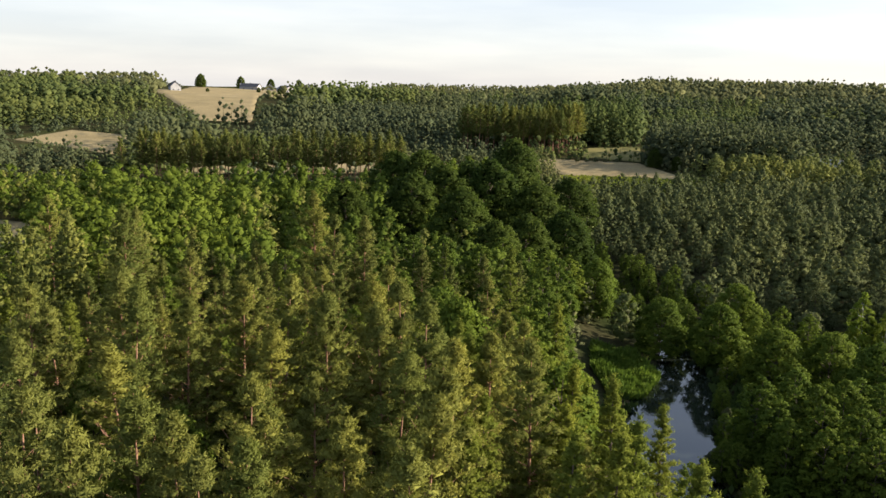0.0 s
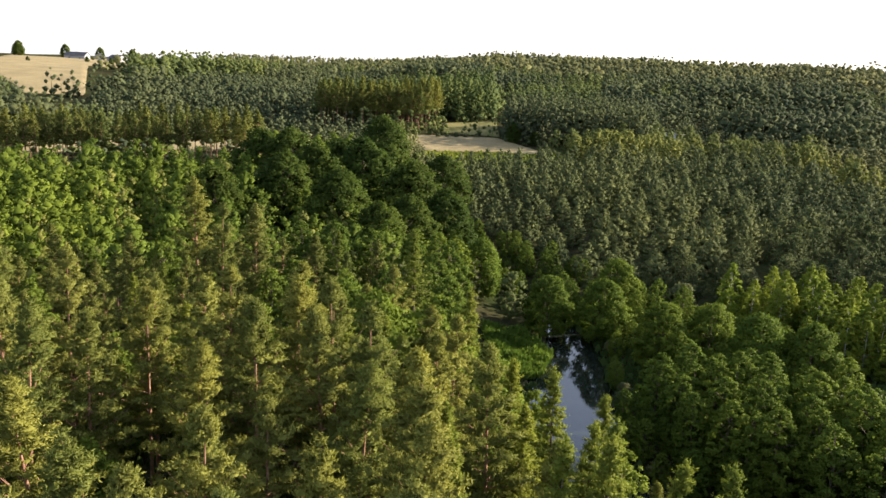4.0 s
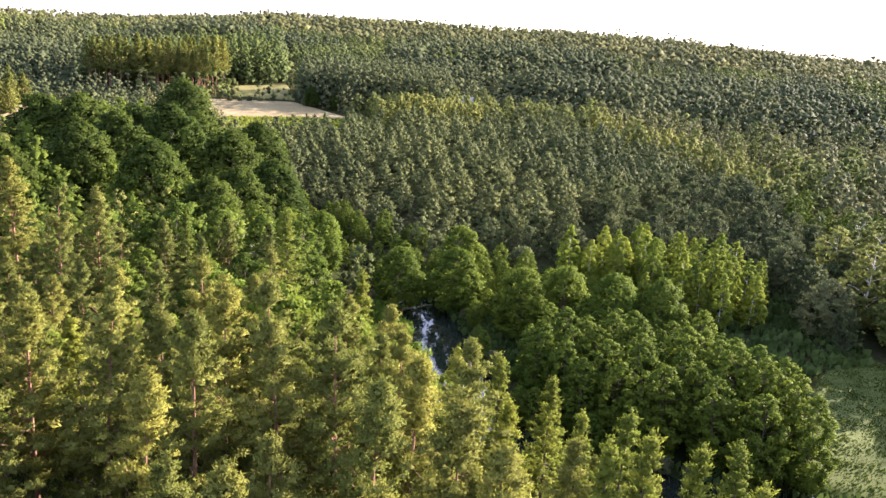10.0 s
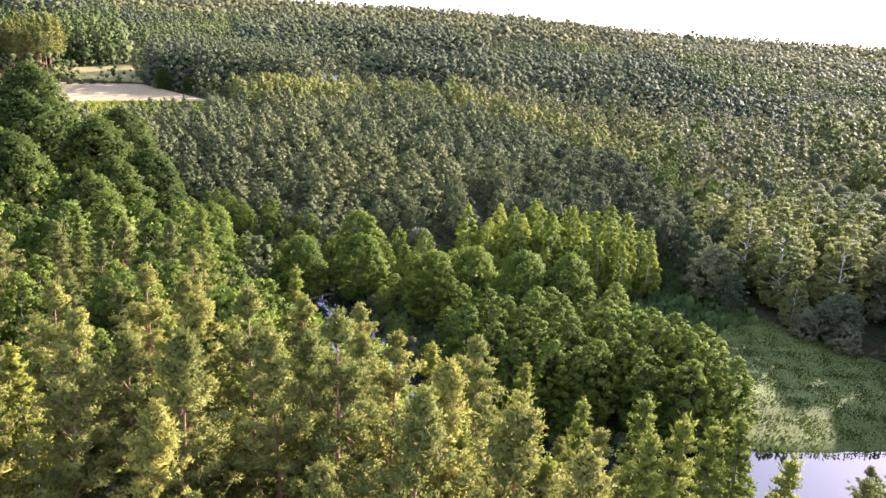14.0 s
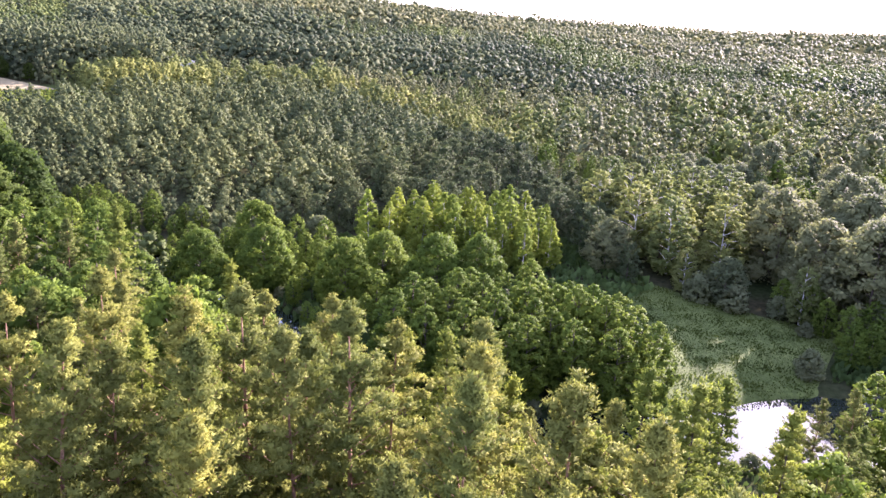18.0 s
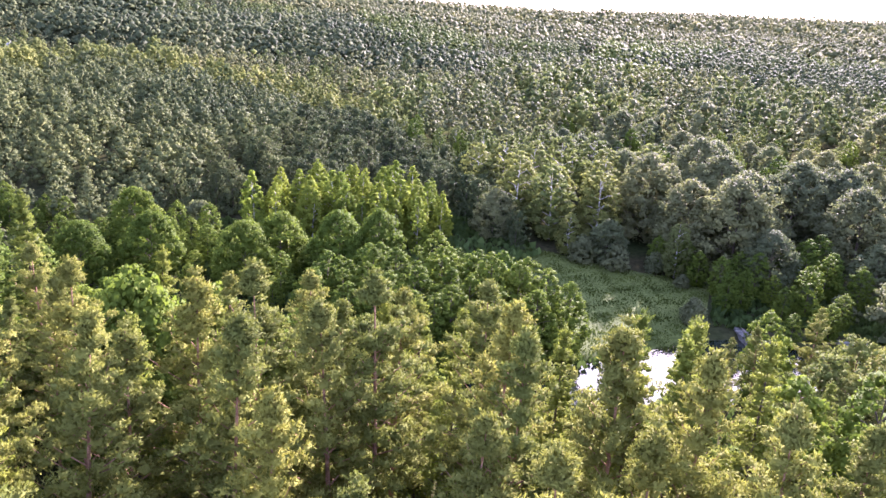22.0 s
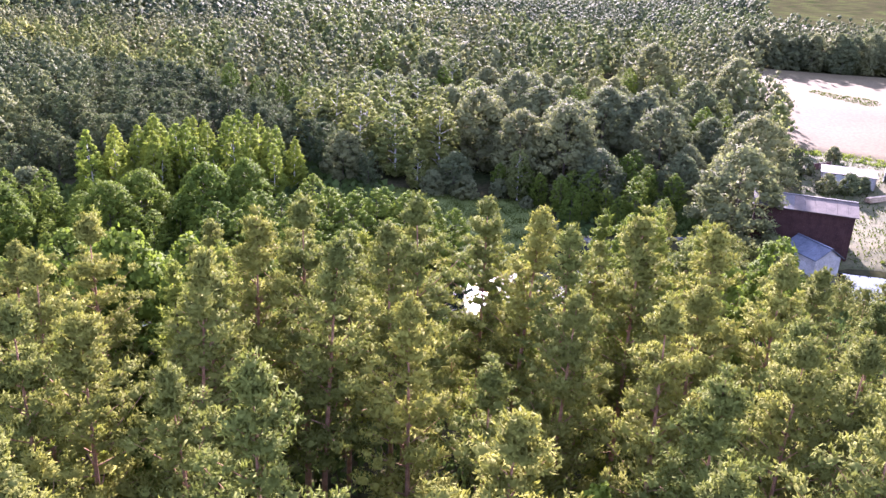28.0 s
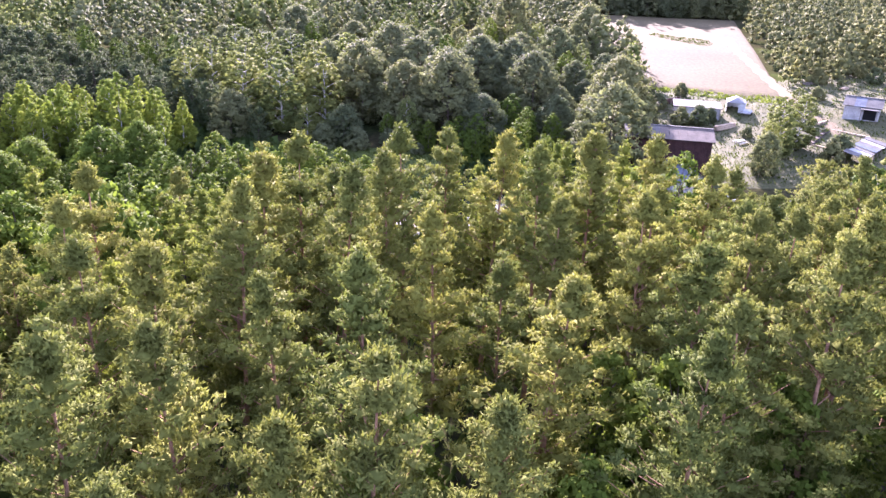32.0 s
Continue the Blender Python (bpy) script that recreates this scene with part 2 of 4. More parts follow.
def mesh_of(name, verts, faces, mat, smooth=False, normals=None):
    """A mesh from arrays of corners and of equal-sized faces, with soft normals where given."""
    verts, faces = np.asarray(verts, np.float32), np.asarray(faces, np.int32)
    me = bpy.data.meshes.new(name)
    k = faces.shape[1]
    me.vertices.add(len(verts))
    me.vertices.foreach_set("co", verts.ravel())
    me.loops.add(faces.size)
    me.loops.foreach_set("vertex_index", faces.ravel())
    me.polygons.add(len(faces))
    me.polygons.foreach_set("loop_start", np.arange(0, faces.size, k, dtype=np.int32))
    me.polygons.foreach_set("use_smooth", np.full(len(faces), smooth))
    me.update(calc_edges=True)
    if normals is not None:
        soft = me.attributes.new("custom_normal", "FLOAT_VECTOR", "POINT")
        soft.data.foreach_set("vector", np.asarray(normals, np.float32).ravel())
    me.materials.append(mat)
    return me


def grid_faces(nx, ny):
    i, j = np.meshgrid(np.arange(nx - 1), np.arange(ny - 1), indexing="ij")
    a = (i * ny + j).ravel()
    return np.stack([a, a + ny, a + ny + 1, a + 1], 1)


xx, yy = np.meshgrid(GX, GY, indexing="ij")
ground = new("ground", mesh_of("ground", np.stack([xx, yy, GZ], -1).reshape(-1, 3), grid_faces(len(GX), len(GY)), FLOOR, True))
tagged(ground, "rolling forest floor with moss, needles and rough grass", "ground", kind="structure")

normal = np.gradient(RLINE[:, :2], axis=0)
normal = np.stack([-normal[:, 1], normal[:, 0]], 1) / np.linalg.norm(normal, axis=1)[:, None]
across = np.linspace(-1, 1, 9)
wv = RLINE[:, None, :2] + normal[:, None] * across[None, :, None] * (RLINE[:, None, 2:] + 3)
wv = np.concatenate([wv, np.zeros((*wv.shape[:2], 1))], -1)
river = new("river", mesh_of("river", wv.reshape(-1, 3), grid_faces(len(RLINE), 9)[:, ::-1], WATER, True))
tagged(river, "dark slow river water reflecting the sky between wooded banks", "river", kind="structure")


def sheet(name, corners, lift, mat, label, category, n=24):
    """A draped four-cornered piece of land cover."""
    a, b, c, d = (np.array(p, float) for p in corners)
    u, v = np.meshgrid(np.linspace(0, 1, n), np.linspace(0, 1, n), indexing="ij")
    u, v = u[..., None], v[..., None]
    p = (a * (1 - u) + b * u) * (1 - v) + (d * (1 - u) + c * u) * v
    edge = np.minimum(np.minimum(u, 1 - u), np.minimum(v, 1 - v))[..., 0]
    z = H(p[..., 0], p[..., 1]) + np.where(edge > 0, lift, -0.3)
    ob = new(name, mesh_of(name, np.concatenate([p, z[..., None]], -1).reshape(-1, 3), grid_faces(n, n), mat, True))
    return tagged(ob, label, category, kind="structure")


# ---- trees ----
def unit(v):
    return v / np.maximum(np.linalg.norm(v, axis=-1, keepdims=True), 1e-9)


def tube(points, radii, sides):
    """A tapered tube along points."""
    p = np.asarray(points, float)
    d = unit(np.gradient(p, axis=0))
    a = unit(np.cross(d, (0.31, 0.95, 0.07)))
    b = np.cross(d, a)
    t = np.arange(sides) * 2 * np.pi / sides
    v = p[:, None] + np.asarray(radii)[:, None, None] * (np.cos(t)[None, :, None] * a[:, None] + np.sin(t)[None, :, None] * b[:, None])
    n = len(p)
    i, j = np.meshgrid(np.arange(n - 1), np.arange(sides), indexing="ij")
    k = (j + 1) % sides
    out = np.broadcast_to(unit(v - p[:, None]), v.shape)
    return v.reshape(-1, 3), np.stack([i * sides + j, i * sides + k, (i + 1) * sides + k, (i + 1) * sides + j], -1).reshape(-1, 4), out.reshape(-1, 3)


def joined(pieces):
    vs, fs, ns, n = [], [], [], 0
    for v, f, soft in pieces:
        vs.append(v)
        fs.append(f + n)
        ns.append(soft)
        n += len(v)
    return np.concatenate(vs), np.concatenate(fs), np.concatenate(ns)


def leaves(rng, at, out, size, spiky, slim, bulge=None, rough=0.42):
    """One folded leaf spray at each place: spiky ones point up and outwards, the others lie like shingles."""
    n = len(at)
    wild = rng.normal(size=(n, 3))
    if spiky:
        at = np.repeat(at[: (n + 2) // 3], 3, 0)[:n]  # three to a tuft
        out = np.repeat(out[: (n + 2) // 3], 3, 0)[:n]
        a = unit(out * 0.75 + wild * 0.45 + (0, 0, 0.45))
        b = unit(np.cross(a, out + rng.normal(size=(n, 3)) * 0.5))
        b = b * np.where((np.cross(a, b) * out).sum(1) < 0, -1, 1)[:, None]
        nrm = np.cross(a, b)
    else:
        nrm = unit(out + wild * 0.7 + (0, 0, 0.15))
        a = unit(np.cross(nrm, rng.normal(size=(n, 3))))
        b = np.cross(nrm, a)
    s = (size * rng.uniform(0.6, 1.4, n))[:, None]
    base = at - a * s * 0.45
    mid = base + a * s * 0.5 - nrm * s * 0.12
    v = np.stack([base, mid - b * s * slim, base + a * s, mid + b * s * slim], 1).reshape(-1, 3)
    soft = unit(nrm * rough + (out if bulge is None else bulge) * (1 - rough))
    return v, np.arange(4 * n).reshape(-1, 4), np.repeat(soft, 4, 0)


def sphere_points(rng, n):
    return unit(rng.normal(size=(n, 3)))


KINDS = {
    # height, crown radius, crown base share, clumps, clump size, leaf length, spiky, slim, shape
    "pine": (19, 3.1, 0.4, 0, 0.62, 0.2, True, 0.14, "pine"),
    "young_pine": (8.6, 3.6, 0.05, 0, 0.66, 0.28, True, 0.2, "bush"),
    "alder": (14, 3.4, 0.05, 150, 0.8, 0.3, False, 0.42, "egg"),
    "oak": (17, 7.2, 0.08, 240, 1.35, 0.4, False, 0.42, "dome"),
    "birch": (12.0, 2.9, 0.08, 110, 0.68, 0.27, False, 0.4, "bush"),
    "larch": (18, 3.2, 0.1, 0, 0.46, 0.2, True, 0.12, "spire"),
    "willow": (13, 5.4, 0.04, 170, 1.15, 0.36, False, 0.34, "dome"),
    "shrub": (4.5, 2.7, 0.0, 60, 0.75, 0.36, False, 0.42, "dome"),
    "far": (12.5, 5.0, 0.05, 9, 2.1, 0.6, False, 0.45, "bush"),
    "far_leafy": (12.0, 4.4, 0.05, 8, 2.0, 0.6, False, 0.45, "dome"),
    "ridge": (11, 7.4, 0.0, 5, 3.1, 0.6, False, 0.45, "bush"),
    "young_far": (8.6, 3.9, 0.04, 30, 1.3, 0.36, False, 0.4, "bush"),
    "pine_far": (14.5, 4.0, 0.06, 20, 1.6, 0.45, False, 0.4, "bush"),
    "leafy_far": (13.5, 4.6, 0.1, 30, 1.5, 0.5, False, 0.42, "dome"),
    "pine_mass": (18.5, 2.9, 0.4, 0, 0.7, 0.36, True, 0.2, "pine"),
}
# whorls, boughs in each, clumps along a bough, rise of the lowest and of the topmost boughs
BOUGHS = {"pine": (11, 5, 3, 0.2, 1.2), "pine_mass": (9, 4, 2, 0.3, 1.2), "young_pine": (10, 6, 3, 0.2, 1.1), "larch": (24, 7, 3, -0.12, 0.5)}


def profile(shape, u):
    """The crown's relative radius at a share of its height."""
    if shape == "pine":
        return (0.55 + 0.45 * math.sin(math.pi * min(1, 0.2 + 0.9 * u))) * (1 - u ** 1.9) ** 0.75
    if shape == "young":
        return min(1, 0.75 + 2 * u) * (1 - u ** 1.4) ** 0.75
    if shape == "bush":
        return min(1, 0.8 + 1.2 * u) * (1 - u ** 1.7) ** 0.62
    if shape == "cone":
        return min(1, 0.7 + 2 * u) * (1 - u ** 1.8) ** 0.7
    if shape == "spire":
        return min(1, 0.7 + 3 * u) * (1 - u ** 1.35) ** 0.9 + 0.02
    if shape == "egg":
        return min(1, 0.62 + 1.4 * u) * (1 - u ** 2.8) ** 0.5
    return min(1, 0.75 + 1.0 * u) * (1 - u ** 2.2) ** 0.5


def tree_arrays(kind, seed, sprays, sides=6, rings=6, grow=1.0):
    """Corners and faces of the wood and of the crown."""
    rng = np.random.default_rng(seed)
    height, radius, low, clumps, puff, leaf, spiky, slim, shape = KINDS[kind]
    bend = rng.normal(0, 0.025, 2) * height
    lean = lambda z: np.array([bend[0] * max(z / height, 0) ** 1.5, bend[1] * max(z / height, 0) ** 1.5, z])
    thick = height * (0.0095 if kind in ("pine", "birch", "larch") else 0.013)
    top = height * (0.97 if spiky or shape == "cone" else 0.75)
    zs = np.linspace(-0.8, top, 7 if sides > 3 else 3)
    wood = [tube([lean(max(z, 0)) + (0, 0, min(z, 0)) for z in zs], thick * (1.15 - 1.05 * np.clip(zs / top, 0, 1)), sides)]
    centres, sizes, ways = [], [], []
    if kind in BOUGHS:
        whorls, boughs, along, rise_low, rise_top = BOUGHS[kind]
        for i in range(whorls):
            level = (i + rng.uniform(-0.3, 0.3)) / (whorls - 0.5)
            first = rng.uniform(0, 6.28)
            for j in range(boughs):
                u = min(max(level + rng.uniform(-0.5, 0.5) / whorls, 0.0), 0.99)
                turn = first + 6.283 * j / boughs + rng.normal(0, 0.3)
                flat = np.array([math.cos(turn), math.sin(turn), 0])
                ragged = rng.uniform(0.5, 1.12) if kind in ("pine", "pine_mass") else rng.uniform(0.65, 1.08)
                reach = radius * profile(shape, u) * ragged
                rise = rise_low + (rise_top - rise_low) * u + rng.normal(0, 0.12)
                root = lean(height * (low + (0.97 - low) * u) - (0.25 * reach if rise > 0 else 0))
                sag = -0.12 * reach if kind == "larch" else 0.1 * reach
                point = lambda f: root + flat * (reach * f) + (0, 0, reach * (rise * f) + sag * f * f)
                for k in range(along):
                    f = 1.0 if along == 1 else 0.34 + 0.66 * (k + rng.uniform(-0.25, 0.25)) / (along - 1)
                    centres.append(point(min(f, 1.05)) + rng.normal(0, 0.1 * puff, 3))
                    sizes.append(puff * rng.uniform(0.7, 1.3) * (1.15 - 0.35 * f) * (1.1 - 0.35 * u))
                    ways.append(unit(flat * 0.8 + (0, 0, 0.5 + 0.8 * u)))
                if sides > 3:
                    wood.append(tube([root, point(0.5), point(1.0)], [thick * 0.26 * (1.1 - 0.6 * u), thick * 0.16 * (1.1 - 0.6 * u), thick * 0.05], 4))
        centres.append(lean(height * 0.985))
        sizes.append(puff * 0.7)
        ways.append(np.array([0, 0, 1.0]))
    else:
        lobes = unit(rng.normal(size=(9, 3)) * (1, 1, 0.6) + (0, 0, 0.25))
        for k in range(clumps):
            u = 1 - ((k + rng.uniform(0.0, 1.0)) / clumps) ** 0.85
            turn = k * 2.4 + rng.normal(0, 0.4)
            flat = np.array([math.cos(turn), math.sin(turn), 0])
            swell = max(lobes @ unit(flat + (0, 0, 1.6 * (u - 0.45))))  # crowns bulge towards their main limbs
            z = height * (low + (0.985 - low) * u * (0.86 + 0.14 * max(swell, 0)))
            reach = radius * profile(shape, u) * rng.uniform(0.62, 1.04) * (0.78 + 0.3 * max(swell, 0) ** 2)
            s = puff * rng.uniform(0.65, 1.3) * (1.0 if shape == "dome" else 1.1 - 0.45 * u)
            reach = max(reach - 0.5 * s, 0.05)
            root = lean(max(0.15, min(z - 0.52 * reach, top * 0.98)))
            tip = np.array([root[0], root[1], 0]) + flat * reach + (0, 0, z)
            centres.append(tip)
            sizes.append(s)
            ways.append(unit(np.array([flat[0] * reach, flat[1] * reach, 0.4 * s + max(0, u - 0.55) * radius * 1.6]) + 1e-6))
            if sides > 3 and k % 7 == 0 and sprays > 4000:
                wood.append(tube([root, (root * 0.45 + tip * 0.55) + (0, 0, 0.12 * reach), tip], [thick * 0.3, thick * 0.2, thick * 0.06], 4))
    centres, sizes, ways = np.array(centres), np.array(sizes), np.array(ways)
    share = rng.choice(len(sizes), sprays, p=sizes ** 2 / (sizes ** 2).sum())
    pad = {"pine": (1.2, 1.2, 0.62), "spire": (1.3, 1.3, 0.75), "bush": (1.1, 1.1, 0.8)}.get(shape, (1.1, 1.1, 0.8))
    d = unit(sphere_points(rng, sprays) + ways[share] * 0.65 + (0, 0, 0.5 if spiky else 0.35))
    at = centres[share] + d * (sizes[share] * rng.uniform(0.55 if spiky else 0.5, 1.08 if sides > 3 else 0.95, sprays))[:, None] * pad
    lift = {"far": 0.6, "far_leafy": 0.6, "ridge": 0.9, "young_far": 0.35, "pine_far": 0.4, "leafy_far": 0.4}.get(kind, 0.25)  # how softly the crown takes the light
    bulge = unit(d * 0.8 + ways[share] * 0.6 + (0, 0, lift))
    lying = int(sprays * 0.4) if spiky else sprays
    crown = [leaves(rng, at[:lying], d[:lying], leaf * grow, False, slim * (1.15 if spiky else 1), bulge[:lying], 0.42 if sides > 3 else 0.2)]
    if spiky:
        third = slice(lying, sprays)
        tufts = np.repeat(bulge[third][: (sprays - lying + 2) // 3], 3, 0)[: sprays - lying]
        crown.append(leaves(rng, at[third], d[third], leaf * grow * 1.35, True, slim * 0.75, tufts))
    # the dense twigs within each clump
    full, ends = ((0.48, 0.5) if spiky else (0.46, 0.5)) if sides > 3 else (0.54, 0.6) if sprays >= 80 else (0.66, 0.66)
    for c, s, w in zip(centres, sizes, ways):
        up = np.array([-ends, 0.0, 0.9 * ends])[:, None] * (0, 0, s * pad[2])
        v, f, soft = tube(c + up + rng.normal(0, 0.06 * s, (3, 3)), s * pad[0] * np.array([0.2, 1.0, 0.17]) * full, 5 if sides > 3 and not spiky else 4)
        crown.append((c + (v - c) * rng.uniform(0.75, 1.22, (len(v), 1)), f, unit(unit(v - c) * 0.8 + w * 0.6 + (0, 0, lift))))
    if rings:
        # the dense inside of the crown
        us = np.linspace(0.02, 0.96, rings)
        line = [lean(height * (low + (0.97 - low) * u)) for u in us]
        core, faces, soft = tube(line, [radius * profile(shape, u) * 0.42 for u in us], 6)
        middle = np.repeat(np.array(line), len(core) // rings, 0)
        core = middle + (core - middle) * rng.uniform(0.75, 1.2, (len(core), 1))
        soft = unit(soft + np.repeat(us, 6)[:, None] * (0, 0, 1.6))
        crown.append((core, faces, soft))
    return joined(wood), joined(crown)


def shape_of(name, kind, seed, sprays, grow, leaf, bark, part_names=("trunk", "crown")):
    wood, crown = tree_arrays(kind, seed, sprays, 6, 0, grow)
    root = new(name)
    for part_name, (v, f, soft), mat in ((part_names[0], wood, bark), (part_names[1], crown, leaf)):
        ob = new(part_name, mesh_of(part_name, v, f, mat, True, soft))
        ob.parent = root
    return root


class Stock:
    """Several grown shapes of one kind of tree, to be planted again and again."""

    def __init__(self, name, kind, label, category, group, leaf, bark, sprays, grow, shapes, seed):
        self.args, self.tags, self.n, self.seed, self.made = (kind, sprays, grow, leaf, bark, name), (label, category, group), shapes, seed, {}
        self.rng = random.Random(seed)

    def plant(self, x, y, scale=1.0, wide=1.0, sink=0.0):
        kind, sprays, grow, leaf, bark, name = self.args
        k = self.rng.randrange(self.n)
        m = Matrix.Translation((x, y, float(H(x, y)) - sink)) @ Euler((0, 0, self.rng.uniform(0, 6.28))).to_matrix().to_4x4() @ Matrix.Diagonal((scale * wide, scale * wide, scale, 1))
        if k in self.made:
            return copy_thing(self.made[k], m @ Matrix.Diagonal([1 / s for s in self.made[k].scale] + [1]))
        ob = shape_of(name, kind, self.seed * 31 + k, sprays, grow, leaf, bark)
        tagged(ob, *self.tags)
        ob.matrix_basis = m
        self.made[k] = ob
        return ob


def inside(poly, x, y):
    p = np.array(poly, float)
    q = np.roll(p, -1, 0)
    x, y = np.asarray(x, float)[..., None], np.asarray(y, float)[..., None]
    cut = ((p[:, 1] > y) != (q[:, 1] > y)) & (x < (q[:, 0] - p[:, 0]) * (y - p[:, 1]) / (q[:, 1] - p[:, 1] + 1e-12) + p[:, 0])
    return cut.sum(-1) % 2 == 1


def scatter(poly, gap, seed, jitter=0.36):
    """Irregular planting places within a polygon."""
    rng = np.random.default_rng(seed)
    p = np.array(poly, float)
    (x0, y0), (x1, y1) = p.min(0), p.max(0)
    x, y = np.meshgrid(np.arange(x0, x1, gap), np.arange(y0, y1, gap), indexing="ij")
    x = x + (np.arange(x.shape[1]) % 2)[None] * gap / 2
    x, y = (x + rng.normal(0, jitter * gap, x.shape)).ravel(), (y + rng.normal(0, jitter * gap, y.shape)).ravel()
    keep = inside(poly, x, y)
    return x[keep], y[keep]


def clear_of(x, y, polys, water=2.0):
    ok = river_distance(x, y)[0] > water
    for poly in polys:
        ok &= ~inside(poly, x, y)
    return ok


def low_growth(x, y):
    """Younger, lower trees before the fields and the pine row."""
    return np.logical_or.reduce([inside(p, x, y) for p in YOUNGER])


def wood_stuff(name, groups, label, category, mat):
    """A whole wood in one mesh: groups of (places x, y, template arrays, scales)."""
    vs, fs, ns, n = [], [], [], 0
    for x, y, templates, scale, seed, *own in groups:
        rng = np.random.default_rng(seed)
        pick = rng.integers(0, len(templates), len(x))
        turn, size = rng.uniform(0, 2 * np.pi, len(x)), rng.uniform(*scale, len(x))
        z = H(x, y)
        size = size * (own[0] if own else 1.0)
        size = np.where(low_growth(x, y), 0.62, 1.0) * size * (1 + 0.2 * np.sin(x / 47 + 2 * np.sin(y / 61)) * np.cos(y / 53 + x / 90))  # taller and lower stands
        for k, (tv, tf, tn) in enumerate(templates):
            i = np.where(pick == k)[0]
            if not len(i):
                continue
            c, s = np.cos(turn[i])[:, None] * size[i][:, None], np.sin(turn[i])[:, None] * size[i][:, None]
            v = np.stack([tv[:, 0] * c - tv[:, 1] * s + x[i][:, None], tv[:, 0] * s + tv[:, 1] * c + y[i][:, None], tv[:, 2] * size[i][:, None] + z[i][:, None]], -1)
            f = tf[None] + (np.arange(len(i)) * len(tv))[:, None, None] + n
            c, s = np.cos(turn[i])[:, None], np.sin(turn[i])[:, None]
            soft = np.stack([tn[:, 0] * c - tn[:, 1] * s, tn[:, 0] * s + tn[:, 1] * c, np.broadcast_to(tn[:, 2], (len(i), len(tv)))], -1)
            vs.append(v.reshape(-1, 3))
            ns.append(soft.reshape(-1, 3))
            fs.append(f.reshape(-1, 4))
            n += len(i) * len(tv)
    ob = new(name, mesh_of(name, np.concatenate(vs), np.concatenate(fs), mat, True, np.concatenate(ns)))
    return tagged(ob, label, category, kind="stuff")


def crowns(kind, seeds, sprays, grow, rings=4):
    """Whole trees as single pieces, wood and crown together."""
    return [joined(tree_arrays(kind, s, sprays, 3, rings, grow)) for s in seeds]


# ---- fields and clearings ----
HAY = [(33, 373), (48, 317), (98, 306), (88, 352)]
PASTURE = [(62, 376), (89, 355), (102, 412), (72, 405)]
HILL_FIELD = [(-150, 478), (-118, 478), (-200, 850), (-290, 775)]
YOUNGER = [[(106, 404), (168, 366), (200, 430), (130, 500)], [(-215, 385), (-146, 350), (-108, 255), (-160, 275)], [(-118, 152), (-86, 160), (-56, 104), (-86, 92)], [(-122, 284), (-16, 290), (-8, 225), (-98, 218)]]
STRIP = [(-210, 378), (-148, 350), (-150, 402), (-200, 418)]
GLADE = [(-130, 208), (-103, 202), (-88, 158), (-116, 150)]
ROW_FIELD = [(-110, 312), (6, 322), (6, 350), (-110, 345)]
BARLEY = [(150, -4), (282, -14), (270, -72), (136, -35)]
YARD = [(80, 14), (104, 16), (150, -3), (136, -36), (172, -82), (150, -90), (80, -62), (80, -6)]
FAR_FIELD = [(440, -60), (548, -40), (556, -90), (515, -116), (452, -100)]
MEADOW = [(58, 64), (69, 51), (86, 50), (90, 62), (90, 79), (72, 82)]
REEDS = [(26, 112), (34, 113), (36, 122), (34, 131), (27, 132), (25, 122)]
FIELDS = [HAY, PASTURE, HILL_FIELD, STRIP, GLADE, ROW_FIELD, BARLEY, YARD, FAR_FIELD]
RIDE = [(100, 412), (106, 410), (128, 470), (150, 530), (143, 532), (120, 474)]  # open strip climbing from the pasture
KNOLL = [(88, 341), (139, 308), (166, 361), (104, 400)]  # round stand beside the hay field
BACK_STAND = [(4, 394), (58, 378), (70, 408), (98, 414), (116, 480), (60, 470), (10, 440)]  # old pines behind the hay field
LEAFY_EDGE = [(98, 286), (118, 278), (170, 272), (174, 206), (150, 152), (170, 148), (190, 200), (192, 284), (140, 306), (104, 302)]
OPEN = [[(44, 322), (40, 268), (112, 276), (102, 310)], [(-160, 470), (-112, 470), (-98, 410), (-128, 405)], [(-215, 380), (-148, 350), (-138, 326), (-196, 352)], [(-185, 530), (-325, 800), (-250, 830), (-196, 700), (-124, 480)], [(-120, 474), (-205, 850), (-168, 850), (-92, 478)]]  # low grass before the fields
sheet("hay_field", HAY, 0.4, STUBBLE, "pale mown hay field between woods", "field")
sheet("pasture", PASTURE, 0.4, DRY_GRASS, "green-yellow pasture at a wood's edge", "field")
sheet("hill_field", HILL_FIELD, 0.8, STUBBLE, "golden stubble field on a hillside", "field")
sheet("strip_field", STRIP, 0.6, STUBBLE, "narrow golden stubble field between woods", "field")
sheet("glade", GLADE, 0.4, STUBBLE, "pale dry grass clearing among trees", "field")
sheet("row_field", ROW_FIELD, 0.5, STUBBLE, "dry pale field behind a row of pines", "field")
sheet("barley_field", BARLEY, 0.5, WHEAT, "ripe pale barley field with trampled patches", "field", 40)
sheet("far_field", [(440, -62), (548, -40), (556, -92), (470, -112)], 0.8, WHEAT, "distant pale grain field behind a tree belt", "field")
sheet("meadow", [(52, 67), (68, 47), (98, 50), (96, 88)], 0.12, GRASSLAND, "lush green riverside meadow", "meadow", 30)
sheet("farmyard", [(78, 12), (150, -5), (168, -84), (80, -55)], 0.1, SAND, "dry grassy and sandy farmyard", "yard", 40)

